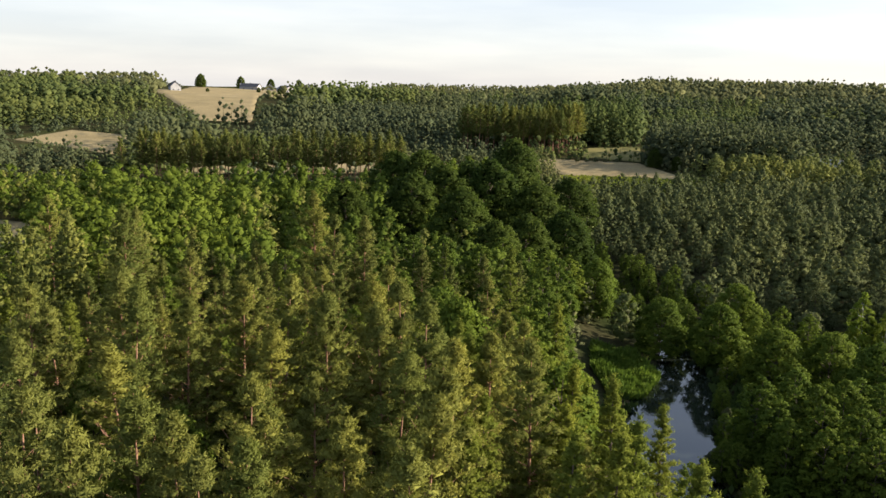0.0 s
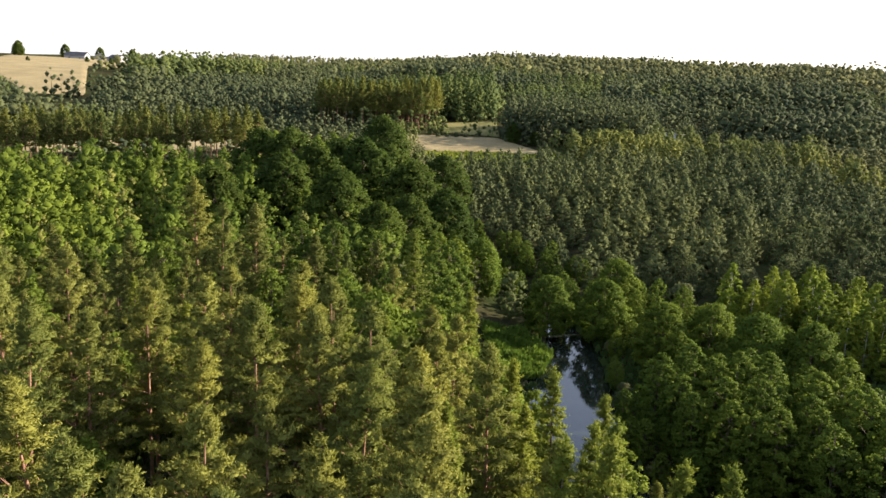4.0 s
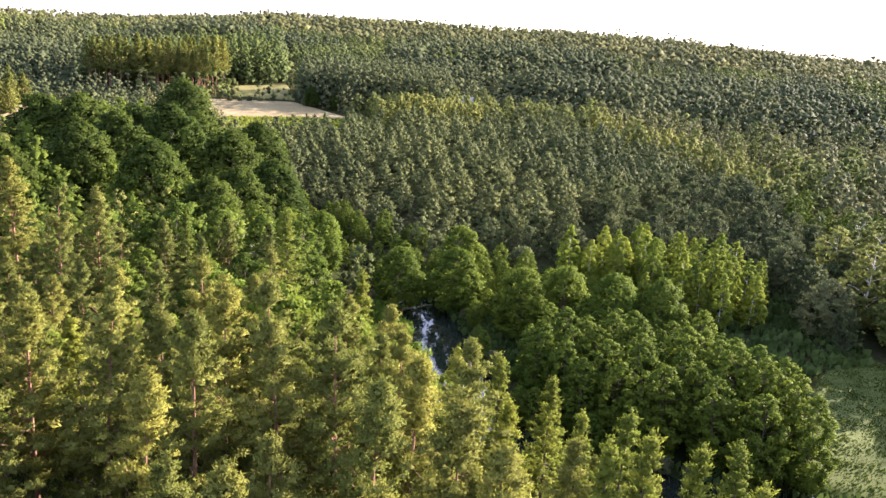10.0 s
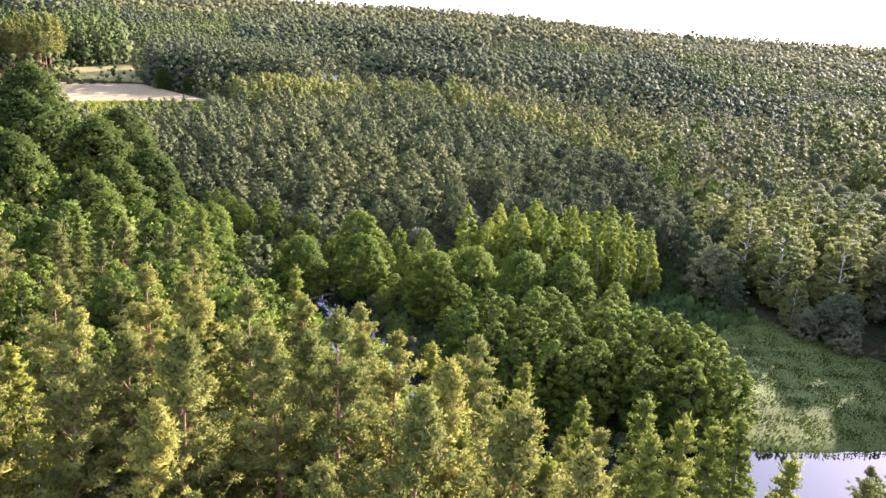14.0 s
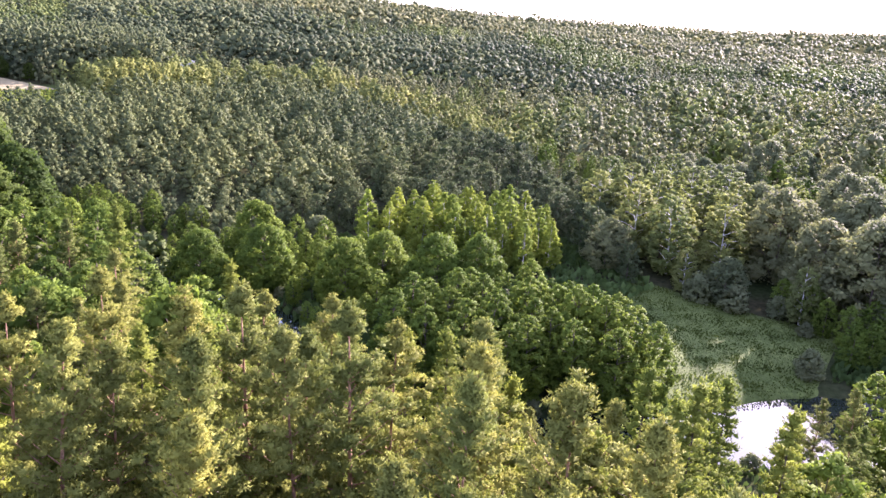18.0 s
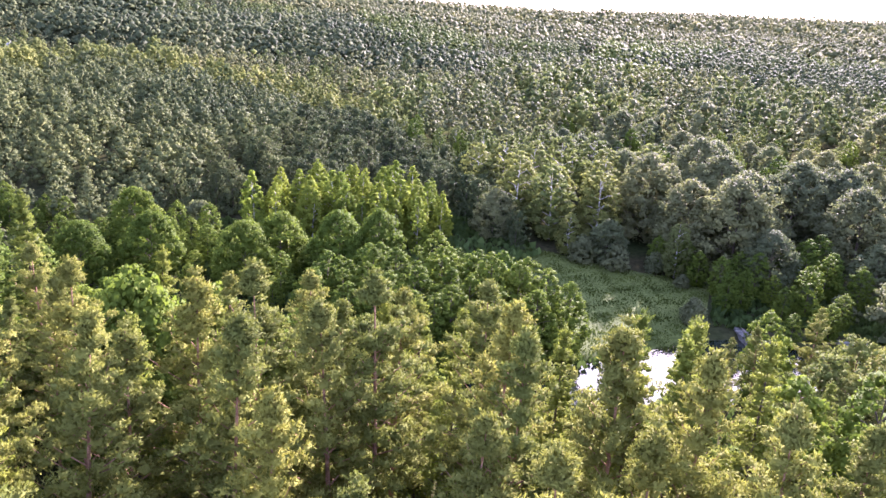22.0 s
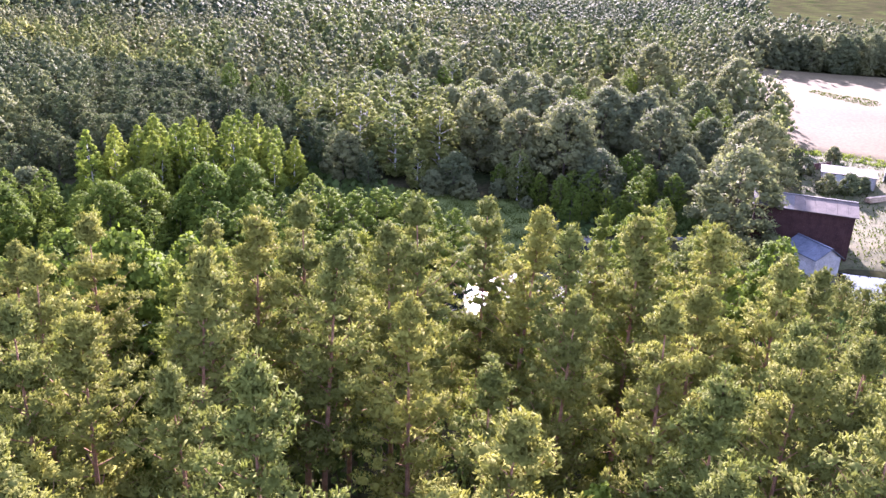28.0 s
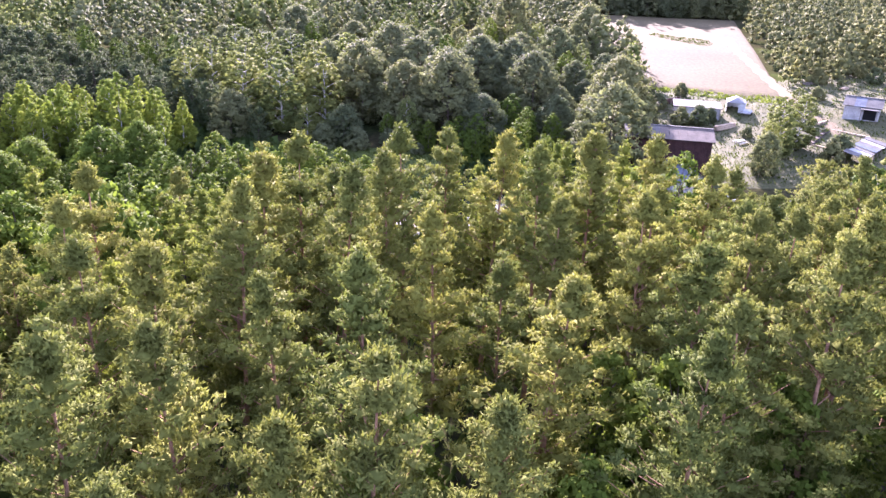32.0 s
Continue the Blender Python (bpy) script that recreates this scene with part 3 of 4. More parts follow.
# ---- near pine bank ----
pine = Stock("pine_tree", "pine", "tall Scots pine with orange-brown trunk and open grey-green crown", "pine tree", "pines on the near bank", PINE_LEAF, PINE_BARK, 17000, 1.0, 7, 11)
larch = Stock("larch_tree", "larch", "slender yellow-green larch with drooping side branches", "larch tree", "larches on the near bank", LARCH_LEAF, DARK_BARK, 11000, 1.0, 4, 12)
alder_near = Stock("alder_tree", "alder", "leafy bright green alder on the river bank", "alder tree", "alders on the near bank", ALDER_LEAF, DARK_BARK, 10000, 0.9, 5, 13)
low_pine = Stock("low_pine", "young_pine", "bushy grey-green pine with branches to the ground", "pine tree", "low pines on the river bank", PINE_LEAF, PINE_BARK, 5000, 0.8, 4, 14)
PINES_WEST = [(-60, 117), (-40, 96), (-35, 64), (-29, 68), (-28, 83), (-18, 71), (-19, 114), (-12, 75), (-4, 57), (-26, 44), (-17, 41), (-11, 42), (-5, 40), (-6, 65), (-10, 66), (-13, 54), (-8, 47), (-11, 106), (-15, 103), (-31, 57), (-42, 102), (-30.5, 60), (-23, 41)]
PINES_EAST = [(-3, 63), (0, 61), (7, 53), (4, 58), (-1, 39), (-1, 35), (-9, 60), (-5, 76), (1, 50), (-24, 57), (-27, 64), (-21, 61), (-29, 52), (-21, 36), (-13, 37), (-9, 36), (-1, 56), (-3, 47), (-14, 65), (-16, 32), (-11, 34), (-18, 68), (0, 43)]
LARCHES = [(9.4, 52.7), (7, 40.4), (3, 50), (2, 43), (11, 63), (15, 62), (12, 45), (1, 70), (15, 42), (14, 37), (19, 61), (-6, 70), (13, 50), (10, 41), (3, 66), (-2, 69), (19, 42)]
ALDERS = [(1, 103), (13, 127), (6, 124), (-5, 124), (18, 131), (16, 120), (0, 122), (19, 126), (13, 114), (7, 105), (15, 85), (14, 97), (16, 109), (17, 35), (19, 30), (-27, 58), (-26, 48), (-19, 42), (18, 12)]
brng = random.Random(8)
taken = []
for stock, places, tall, around in ((pine, PINES_WEST + PINES_EAST, 21.0 / 19, 0.07), (larch, LARCHES, 18.5 / 18, 0.06), (alder_near, ALDERS, 15 / 14, 0.05)):
    for x, y in places:
        stock.plant(x, y, tall * brng.uniform(1 - around, 1 + around))
        taken.append((x, y))
BANK = [(-78, 118), (-66, 72), (-40, 34), (-10, 12), (20, -8), (66, -36), (80, 20), (60, 60), (36, 80), (30, 110), (12, 122), (-30, 122)]
pine.plant(-20.6, 49.4, 1.08, 1.3)
for x, y in [(-17.7, 41.8), (-20.7, 36.7), (-15.7, 44.8), (-18.9, 36.9)]:
    alder_near.plant(x, y, brng.uniform(0.95, 1.1), 0.9)
    taken.append((x, y))
taken = np.array(taken + [(-20.6, 49.4)], float)


def room(x, y, gap):
    return np.hypot(x[:, None] - taken[:, 0], y[:, None] - taken[:, 1]).min(1) > gap


OPENING = [(6, 26), (12, 60), (19, 108), (27, 112), (22, 62), (12, 26)]
BARN_VIEW = [(10, 33), (84, 14), (84, -12), (10, 18)]  # lower growth before the barn
CORRIDOR = [(14, 44), (20, 37), (54, 46), (48, 60), (30, 58)]  # lower growth towards the pool
bx, by = scatter(BANK, 5.7, 5, 0.24)
rd, side = river_distance(bx, by)
keep = (rd > 2.5) & (side > 0) & clear_of(bx, by, [REEDS], 2) & room(bx, by, 3.8)
bx, by, rd = bx[keep], by[keep], rd[keep]
outer_x, outer_y = [], []
for x, y, r in zip(bx, by, rd):
    roll_, ground_z = brng.random(), float(H(x, y))
    cap = (27.5 - 13.0 * min(max((x - 5) / 19, 0), 1) if y < 76 else 23.5) - ground_z
    cap *= brng.uniform(0.78, 1.0) * (0.7 if inside(OPENING, x, y) else 1.0)
    if inside(CORRIDOR, x, y):
        cap = min(cap, 17.0 - 0.5 * (x - 15) - ground_z)
    if inside(BARN_VIEW, x, y):
        cap = min(cap, 40.5 - 0.31 * (x + 50.5) - ground_z)
    if cap < 3.0 or (x > 17 and 97 < y < 136):
        continue
    if x > 44 and y < 34:
        low_pine.plant(x, y, min(max((13.0 if x < 64 else 8.0) - ground_z, 3.5), cap) / 8.6 * brng.uniform(0.75, 1.0), 1.1)
    elif r < 16 and y > 70:
        (alder_near if roll_ < 0.7 else larch).plant(x, y, cap / 16)
    elif cap < 10:
        if roll_ < 0.3:
            larch.plant(x, y, cap / 17, 1.3)
        elif roll_ < 0.8:
            low_pine.plant(x, y, cap / 9.5, 0.85)
    elif roll_ < 0.8 and (x < -46 or y < 16):
        outer_x.append(x)
        outer_y.append(y)
    elif roll_ < 0.76:
        pine.plant(x, y, min(cap, 21) / 19)
    elif roll_ < 0.88:
        larch.plant(x, y, min(cap, 18) / 18)
    else:
        alder_near.plant(x, y, min(cap, 13) / 14)
wood_stuff("pine_stand", [(np.array(outer_x), np.array(outer_y), crowns("pine_mass", (71, 72, 73), 900, 1.0, 0), (0.9, 1.12), 74)], "stand of tall Scots pines on the near bank", "wood", PINE_LEAF)

# ---- far bank: grove, birches, willows, oaks ----
alder = Stock("alder_tree", "alder", "rounded dense green alder beside the river", "alder tree", "alders of the grove", ALDER_LEAF, DARK_BARK, 8000, 1.0, 5, 21)
birch = Stock("birch_tree", "birch", "young yellow-green birch in a dense stand", "birch tree", "young birches", BIRCH_LEAF, PALE_BARK, 4200, 1.1, 6, 22)
willow = Stock("willow_tree", "willow", "broad silvery grey-green willow", "willow tree", "willows along the meadow", WILLOW_LEAF, DARK_BARK, 8000, 1.05, 5, 23)
aspen = Stock("aspen_tree", "alder", "tall pale yellow-green aspen in a clump", "aspen tree", "aspens behind the meadow", ASPEN_LEAF, PALE_BARK, 5500, 1.1, 4, 26)
dome = Stock("maple_tree", "oak", "broad round-crowned bright green maple", "maple tree", "maples along the river", ALDER_LEAF, DARK_BARK, 9000, 1.1, 4, 28)
for x, y, s, w in [(2, 78.4, 1.12, 0.75), (8, 88, 0.95, 0.9), (11, 96, 0.85, 1.0), (0, 98, 0.85, 1.0)]:
    dome.plant(x, y, s, w)
oak = Stock("oak_tree", "oak", "large dark green spreading oak", "oak tree", "oaks at the valley bend", OAK_LEAF, DARK_BARK, 9000, 1.2, 4, 24)
shrub = Stock("willow_shrub", "shrub", "low rounded grey-green shrub", "shrub", "shrubs by the meadow", WILLOW_LEAF, DARK_BARK, 1800, 1.1, 3, 25)
sapling = Stock("alder_sapling", "alder", "low bushy green alder at the water's edge", "alder tree", "young alders by the water", ALDER_LEAF, DARK_BARK, 3000, 1.3, 4, 27)
GROVE = [(39, 91), (37, 80), (42, 71), (50, 64), (57, 62), (61, 68), (63, 82), (55, 92), (46, 94)]
RIVERSIDE = [(24, 146), (16, 141), (11, 144), (47, 127), (58, 111), (50, 111), (39, 133), (60, 101), (66, 98), (54, 138), (30, 150)]
taken = np.array([(44, 92), (48, 87), (52, 86), (62, 85), (56, 74), (56, 70), (57, 66), (46, 80), (45, 74), (54, 80), (49, 70)], float)
for x, y in taken:
    alder.plant(x, y, brng.uniform(0.8, 0.88), 1.1)
for x, y in zip(*scatter(GROVE, 3.9, 31, 0.2)):
    if river_distance(np.array(x), np.array(y))[0] > 0.3 and room(np.array([x]), np.array([y]), 2.8)[0]:
        alder.plant(x, y, brng.uniform(0.66, 0.82), 1.1)
for x, y in RIVERSIDE[3:]:
    dome.plant(x, y, brng.uniform(0.62, 0.72))
for x, y in RIVERSIDE[:3]:
    alder.plant(x, y, 0.85, 1.25)
taken = np.array(RIVERSIDE, float)
UNDER = [(36, 154), (48, 128), (46, 112), (42, 99), (50, 97), (62, 94), (76, 98), (70, 118), (64, 138), (48, 150)]
ux, uy = scatter(UNDER, 4.6, 36, 0.25)
ok = clear_of(ux, uy, [], 0.5) & room(ux, uy, 3.2)
for x, y in zip(ux[ok], uy[ok]):
    sapling.plant(x, y, brng.uniform(0.36, 0.55), 1.25)
for x, y in zip(*scatter([(22, 205), (30, 172), (33, 152), (54, 148), (56, 160), (44, 186), (34, 206)], 4.6, 38, 0.25)):
    if river_distance(np.array(x), np.array(y))[0] > 0.6:
        sapling.plant(x, y, brng.uniform(0.3, 0.48), 1.3)
# low growth along the water's edge
SHORE = [(52, 68), (55, 58), (66, 44), (84, 42), (96, 60), (90, 82)]
along = np.gradient(RLINE[:, :2], axis=0)
along = unit(along)
for i in range(4, len(RLINE) - 22, 1):
    for s_ in (-1, 1):
        off = RLINE[i, 2] + brng.uniform(0.0, 1.6)
        x, y = RLINE[i, :2] + s_ * np.array([-along[i, 1], along[i, 0]]) * off + (brng.uniform(-1, 1), brng.uniform(-1, 1))
        if river_distance(np.array(x), np.array(y))[0] > -0.6 and not inside(REEDS, x, y) and not inside(SHORE, x, y) and not (s_ < 0 and 96 < y < 136) and not (s_ > 0 and 96 < y < 136 and x < 36) and brng.random() < 0.8:
            (shrub if brng.random() < 0.3 else sapling).plant(x, y, brng.uniform(0.28, 0.45), 1.2)
BIRCHES = [(71, 130), (84, 130), (96, 115), (94, 99), (84, 94), (74, 104)]
for x, y in zip(*scatter(BIRCHES, 3.7, 32, 0.32)):
    birch.plant(x, y, brng.uniform(0.66, 1.04))
WILLOW_SPOTS = [(120, 65), (126, 56), (111, 49), (132, 38), (110, 13), (134, 34), (133, 62), (127, 42), (104, 49), (128, 76), (115, 67), (151, 30), (162, 18), (141, 60), (173, 89), (200, 27), (186, 5), (108, 58), (118, 30)]
ASPEN_SPOTS = [(125, 107), (128, 96), (126, 89), (137, 85), (123, 78), (132, 72), (116, 92), (110, 84), (104, 90), (120, 100), (114, 76), (106, 74), (135, 98), (144, 92), (112, 102), (102, 82)]
for x, y in WILLOW_SPOTS:
    willow.plant(x, y, 1.18 * brng.uniform(0.88, 1.12), 1.12)
willow.plant(86.5, 20.0, 1.25, 1.2)
willow.plant(86, -9, 0.62)
for x, y in ASPEN_SPOTS:
    aspen.plant(x, y, 1.0 * brng.uniform(0.88, 1.12), 1.3)
taken = np.array(WILLOW_SPOTS + ASPEN_SPOTS + [(87.5, 22.5), (97, 24)], float)
WILLOWS = [(92, 92), (120, 112), (186, 116), (213, 20), (152, 2), (106, 16), (93, 26), (95, 40), (98, 66), (94, 80)]
vx, vy = scatter(WILLOWS, 8.2, 33, 0.25)
ok = room(vx, vy, 6.5)
for x, y in zip(vx[ok], vy[ok]):
    kind = brng.random()
    (willow if kind < 0.45 else alder if kind < 0.7 else aspen).plant(x, y, brng.uniform(0.55, 0.85), 1.15)
for x, y, s in [(8, 226, 1.35), (20, 214, 1.1), (-6, 214, 1.15), (22, 186, 1.1), (12, 200, 1.2), (27, 172, 0.9), (0, 196, 1.1), (17, 160, 0.8), (34, 208, 0.9), (-14, 219, 1.1), (-22, 172, 0.9), (4, 172, 0.9), (20, 236, 1.2), (-8, 186, 0.95), (10, 150, 0.7)]:
    oak.plant(x, y, s * 1.12, 1.1)
for x, y, s in [(95, 73, 1.0), (95, 67, 0.95), (79.5, 50.5, 0.85), (92, 31, 0.9), (67, 137, 1.3), (83, 141, 1.2), (98, 61, 0.8), (96, 36, 0.7), (93, 55, 0.5), (66, 92, 0.8), (70, 90, 0.9)]:
    shrub.plant(x, y, s)

# ---- young pine plantation ----
young = Stock("young_pine", "young_pine", "young blue-green pine in a dense plantation", "pine tree", "plantation pines", YOUNG_LEAF, DARK_BARK, 4200, 1.1, 6, 41)
PLANTATION = [(30, 158), (44, 148), (62, 148), (74, 136), (98, 122), (128, 120), (150, 150), (172, 205), (170, 270), (114, 278), (60, 276), (42, 270), (36, 255), (36, 200)]
px, py = scatter(PLANTATION, 6.1, 42, 0.24)
keep = clear_of(px, py, FIELDS, 6)
px, py = px[keep], py[keep]
front = py - 0.35 * px < 124
for x, y in zip(px[front], py[front]):
    young.plant(x, y, brng.uniform(0.75, 1.15))
wood_stuff("plantation_wood", [(px[~front], py[~front], crowns("young_far", (1, 2, 3, 4, 5, 6), 520, 1.0, 0), (0.75, 1.15), 43)], "dense plantation of young blue-green pines", "wood", YOUNG_LEAF)

for x, y in zip(*scatter([(95, 94), (98, 118), (128, 119), (120, 108), (100, 90), (94, 80), (90, 86)], 5.0, 44, 0.25)):
    young.plant(x, y, brng.uniform(0.75, 1.1))
for x, y in zip(*scatter([(130, 122), (152, 152), (152, 118), (140, 112)], 6.0, 45, 0.25)):
    (aspen if brng.random() < 0.5 else alder).plant(x, y, brng.uniform(0.6, 0.8))
for x, y in [(88, 45), (91, 41), (90, 36), (94, 44), (97, 47), (95, 53), (92, 49), (88, 39), (89, 31), (98, 56), (100, 61), (86, 47), (101, 40), (99, 34), (96, 29)]:
    sapling.plant(x, y, brng.uniform(0.4, 0.65), 1.2)

# ---- woods of the middle distance and the hills ----
def blocks(x, y, spread, seed):
    """For each place the number of its forest block, the block's kind and height, and the distance to the block's edge."""
    rng = np.random.default_rng(seed)
    px_, py_ = scatter([(-800, -800), (800, -800), (800, 800), (-800, 800)], spread, seed, 0.3)
    kinds, talls = rng.random(len(px_)), rng.choice([0.55, 0.8, 1.05, 1.35], len(px_))
    wx, wy = x + 9 * np.sin(y / 19), y + 9 * np.sin(x / 23)
    which, gap = np.zeros(len(x), int), np.zeros(len(x))
    for i in range(0, len(x), 2000):
        d = np.hypot(wx[i:i + 2000, None] - px_, wy[i:i + 2000, None] - py_)
        two = np.sort(d, 1)[:, :2]
        which[i:i + 2000], gap[i:i + 2000] = d.argmin(1), two[:, 1] - two[:, 0]
    return which, kinds[which], talls[which], gap


def sector(a0, a1, d0, d1, gap, seed, skip, jitter=0.3):
    box = [(-d1, -d1), (d1, -d1), (d1, d1), (-d1, d1)]
    x, y = scatter(box, gap, seed, jitter)
    az, d = np.degrees(np.arctan2(x, y)), np.hypot(x, y)
    ok = (az > a0) & (az < a1) & (d >= d0) & (d < d1) & clear_of(x, y, skip, 3)
    return x[ok], y[ok]


EDGE = [(60, 152), (152, 152), (152, 88), (100, 70), (62, 84)]
BUILT = FIELDS + OPEN + [KNOLL, BACK_STAND, EDGE, PLANTATION, WILLOWS, GROVE, BIRCHES, MEADOW, BANK, REEDS, UNDER]
lx, ly = sector(-36, 4, 112, 275, 6.2, 51, BUILT)
mix = np.random.default_rng(3).random(len(lx))
left_leafy = mix < 0.72
wood_stuff("broadleaf_wood", [(lx[left_leafy], ly[left_leafy], crowns("leafy_far", (5, 6, 7, 8), 440, 1.0, 0), (0.7, 1.15), 52)], "mixed green broadleaf wood in the valley", "wood", ALDER_LEAF)
wood_stuff("valley_pine_wood", [(lx[~left_leafy], ly[~left_leafy], crowns("pine_far", (5, 6, 7), 240, 1.0, 0), (0.7, 0.95), 53)], "pines scattered through the valley wood", "wood", PINE_LEAF)
row_pine = Stock("tall_pine", "pine", "tall thin pine with bare orange trunk in a row", "pine tree", "pines in the row by the field", PINE_LEAF, PINE_BARK, 2800, 2.6, 4, 54)
for x, y in zip(*scatter([(-118, 280), (-20, 286), (-16, 306), (-118, 302)], 5.0, 55, 0.3)):
    row_pine.plant(x, y, brng.uniform(0.85, 1.05))
mx, my = sector(4, 46, 112, 360, 6.8, 56, BUILT + [LEAFY_EDGE])
leafy = np.sin(mx / 23 + 1.7 * np.sin(my / 31)) * np.cos(my / 27 - mx / 60) + np.random.default_rng(4).normal(0, 0.35, len(mx)) > 0.28
qx, qy = sector(46, 125, 112, 360, 8.4, 69, BUILT + [LEAFY_EDGE], 0.34)
broad = (np.sin(qx / 29 + 1.7 * np.sin(qy / 37)) * np.cos(qy / 33 - qx / 70) + np.random.default_rng(5).normal(0, 0.35, len(qx)) > 0.05) & ~((qx > 150) & (qy < -20))
grey = broad & (np.random.default_rng(6).random(len(qx)) < 0.4)
pale = broad & ~grey
wood_stuff("mixed_wood", [(mx[leafy], my[leafy], crowns("leafy_far", (15, 16, 17, 18), 240, 1.0, 0), (0.55, 0.95), 57), (qx[pale], qy[pale], crowns("leafy_far", (55, 56, 57, 58), 260, 1.0, 0), (0.75, 1.25), 77)], "pale yellow-green broadleaf trees within the wood", "wood", ASPEN_LEAF)
wood_stuff("grey_willow_wood", [(qx[grey], qy[grey], crowns("leafy_far", (65, 66, 67, 68), 260, 1.0, 0), (0.7, 1.2), 78)], "round grey-green willows within the wood", "wood", WILLOW_LEAF)
wood_stuff("pine_wood", [(mx[~leafy], my[~leafy], crowns("pine_far", (15, 16, 17, 18), 80, 1.2, 0), (0.6, 0.85), 58), (qx[~broad], qy[~broad], crowns("pine_far", (25, 26, 27, 28), 200, 1.2, 0), (0.7, 1.1), 79)], "dark pine wood in the middle distance", "wood", HAZY_FAR_LEAF)
ex, ey = scatter(LEAFY_EDGE, 5.4, 101, 0.3)
ok = clear_of(ex, ey, FIELDS + [PLANTATION], 3)
wood_stuff("pale_edge_wood", [(ex[ok], ey[ok], crowns("leafy_far", (91, 92, 93, 94), 240, 1.0, 0), (0.5, 0.85), 102)], "pale yellow-green broadleaf belt behind the plantation", "wood", ASPEN_LEAF)
fx, fy = sector(-42, 4, 275, 360, 5.6, 59, BUILT + [[(-122, 270), (0, 280), (0, 312), (-122, 308)]])
gx, gy = sector(-33, 122, 360, 530, 7.2, 60, BUILT + [RIDE], 0.36)
ok = (np.hypot(gx, gy) < 480) | (gy > -0.1 * gx)
gx, gy = gx[ok], gy[ok]
jx, jy = sector(-33, 98, 530, 720, 8.2, 67, BUILT, 0.42)
# the hill forest stands in blocks of one age and kind each
nx_, ny_ = np.concatenate([fx, gx, jx]), np.concatenate([fy, gy, jy])
near_, kind_, tall_, edge_ = blocks(nx_, ny_, 70, 92)
is_near = np.arange(len(nx_)) < len(fx) + len(gx)
open_ride = (edge_ < 3.5) & (near_ % 3 == 0)
for name, pick, grown, leaf, label in (
    ("hill_pine_wood", (kind_ < 0.5) & ~open_ride, "far", HAZY_FAR_LEAF, "dark pine forest covering the hills"),
    ("hill_green_wood", (kind_ >= 0.5) & (kind_ < 0.8) & ~open_ride, "far", HILL_LEAF, "mid-green pine stands on the hills"),
    ("hill_leafy_wood", (kind_ >= 0.8) & ~open_ride, "far_leafy", ASPEN_LEAF, "yellow-green broadleaf stands on the hills"),
):
    close, away = pick & is_near, pick & ~is_near
    wood_stuff(name, [(nx_[close], ny_[close], crowns(grown, (25, 26, 27, 28, 29), 16, 1.0, 0), (0.8, 1.1), 62, tall_[close]), (nx_[away], ny_[away], crowns(grown, (37, 38, 39), 6, 1.4, 0), (0.85, 1.15), 68, tall_[away])], label, "wood", leaf)
PLATEAU = [(-275, 760), (-190, 700), (-90, 900), (-90, 1300), (-420, 1300), (-330, 900)]
hx, hy = sector(-33, 98, 720, 1300, 15.0, 63, FIELDS + [PLATEAU])
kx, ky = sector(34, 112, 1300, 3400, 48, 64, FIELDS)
wood_stuff("ridge_wood", [(hx, hy, crowns("ridge", (31, 32, 33), 5, 1.0, 0), (1.0, 1.55), 65), (kx, ky, crowns("ridge", (34, 35, 36), 4, 1.0, 0), (1.6, 2.6), 66)], "distant forest along the skyline", "wood", HAZY_FAR_LEAF)
# ---- grasses ----
def blades(name, poly, count, tall, wide, mat, label, seed, lift=0.05):
    """Standing blades over a piece of ground, in one mesh."""
    rng = np.random.default_rng(seed)
    p = np.array(poly, float)
    x, y = rng.uniform(p[:, 0].min(), p[:, 0].max(), count * 2), rng.uniform(p[:, 1].min(), p[:, 1].max(), count * 2)
    ok = inside(poly, x, y) & (river_distance(x, y)[0] > -1.0)
    x, y = x[ok][:count], y[ok][:count]
    clump = 0.6 + 0.8 * (np.sin(x * 0.9 + 1.3 * np.sin(y * 0.7)) * np.cos(y * 0.8) * 0.5 + 0.5)
    n = len(x)
    base = np.stack([x, y, np.maximum(H(x, y), 0) + lift], 1)
    h = (tall * clump * rng.uniform(0.6, 1.2, n))[:, None]
    a = unit(np.stack([rng.normal(0, 0.4, n), rng.normal(0, 0.4, n), np.ones(n)], 1))
    b = unit(np.cross(a, rng.normal(size=(n, 3))))
    v = np.stack([base - a * h * 0.1, base + a * h * 0.5 + b * h * wide, base + a * h, base + a * h * 0.5 - b * h * wide], 1).reshape(-1, 3)
    return tagged(new(name, mesh_of(name, v, np.arange(4 * n).reshape(-1, 4), mat)), label, "grass", kind="stuff")


blades("meadow_grass", [(53, 66), (69, 48), (97, 51), (95, 86), (72, 84)], 18000, 0.28, 0.35, GRASS, "uneven green meadow grass by the river", 81)
blades("reed_bed", REEDS, 7000, 1.5, 0.16, REED, "bright green reeds on a marshy point in the river", 82)
blades("yard_grass", [(80, 10), (148, -4), (166, -82), (82, -52)], 12000, 0.4, 0.3, GRASS, "patchy yellow-green grass round the farm", 83)
blades("field_verge", [(154, -6), (148, -3), (132, -34), (138, -38)], 2200, 0.5, 0.35, LARCH_LEAF, "strip of rough green grass beside the grain", 84)
blades("field_hollow", [(206, -38), (214, -32), (228, -25), (231, -29), (222, -36), (217, -43), (209, -42)], 900, 0.35, 0.45, GRASS, "green weedy hollow in the grain field", 85, 0.5)
blades("bank_undergrowth", BANK, 22000, 1.1, 0.3, SHRUB_LEAF, "low undergrowth beneath the pines", 86)
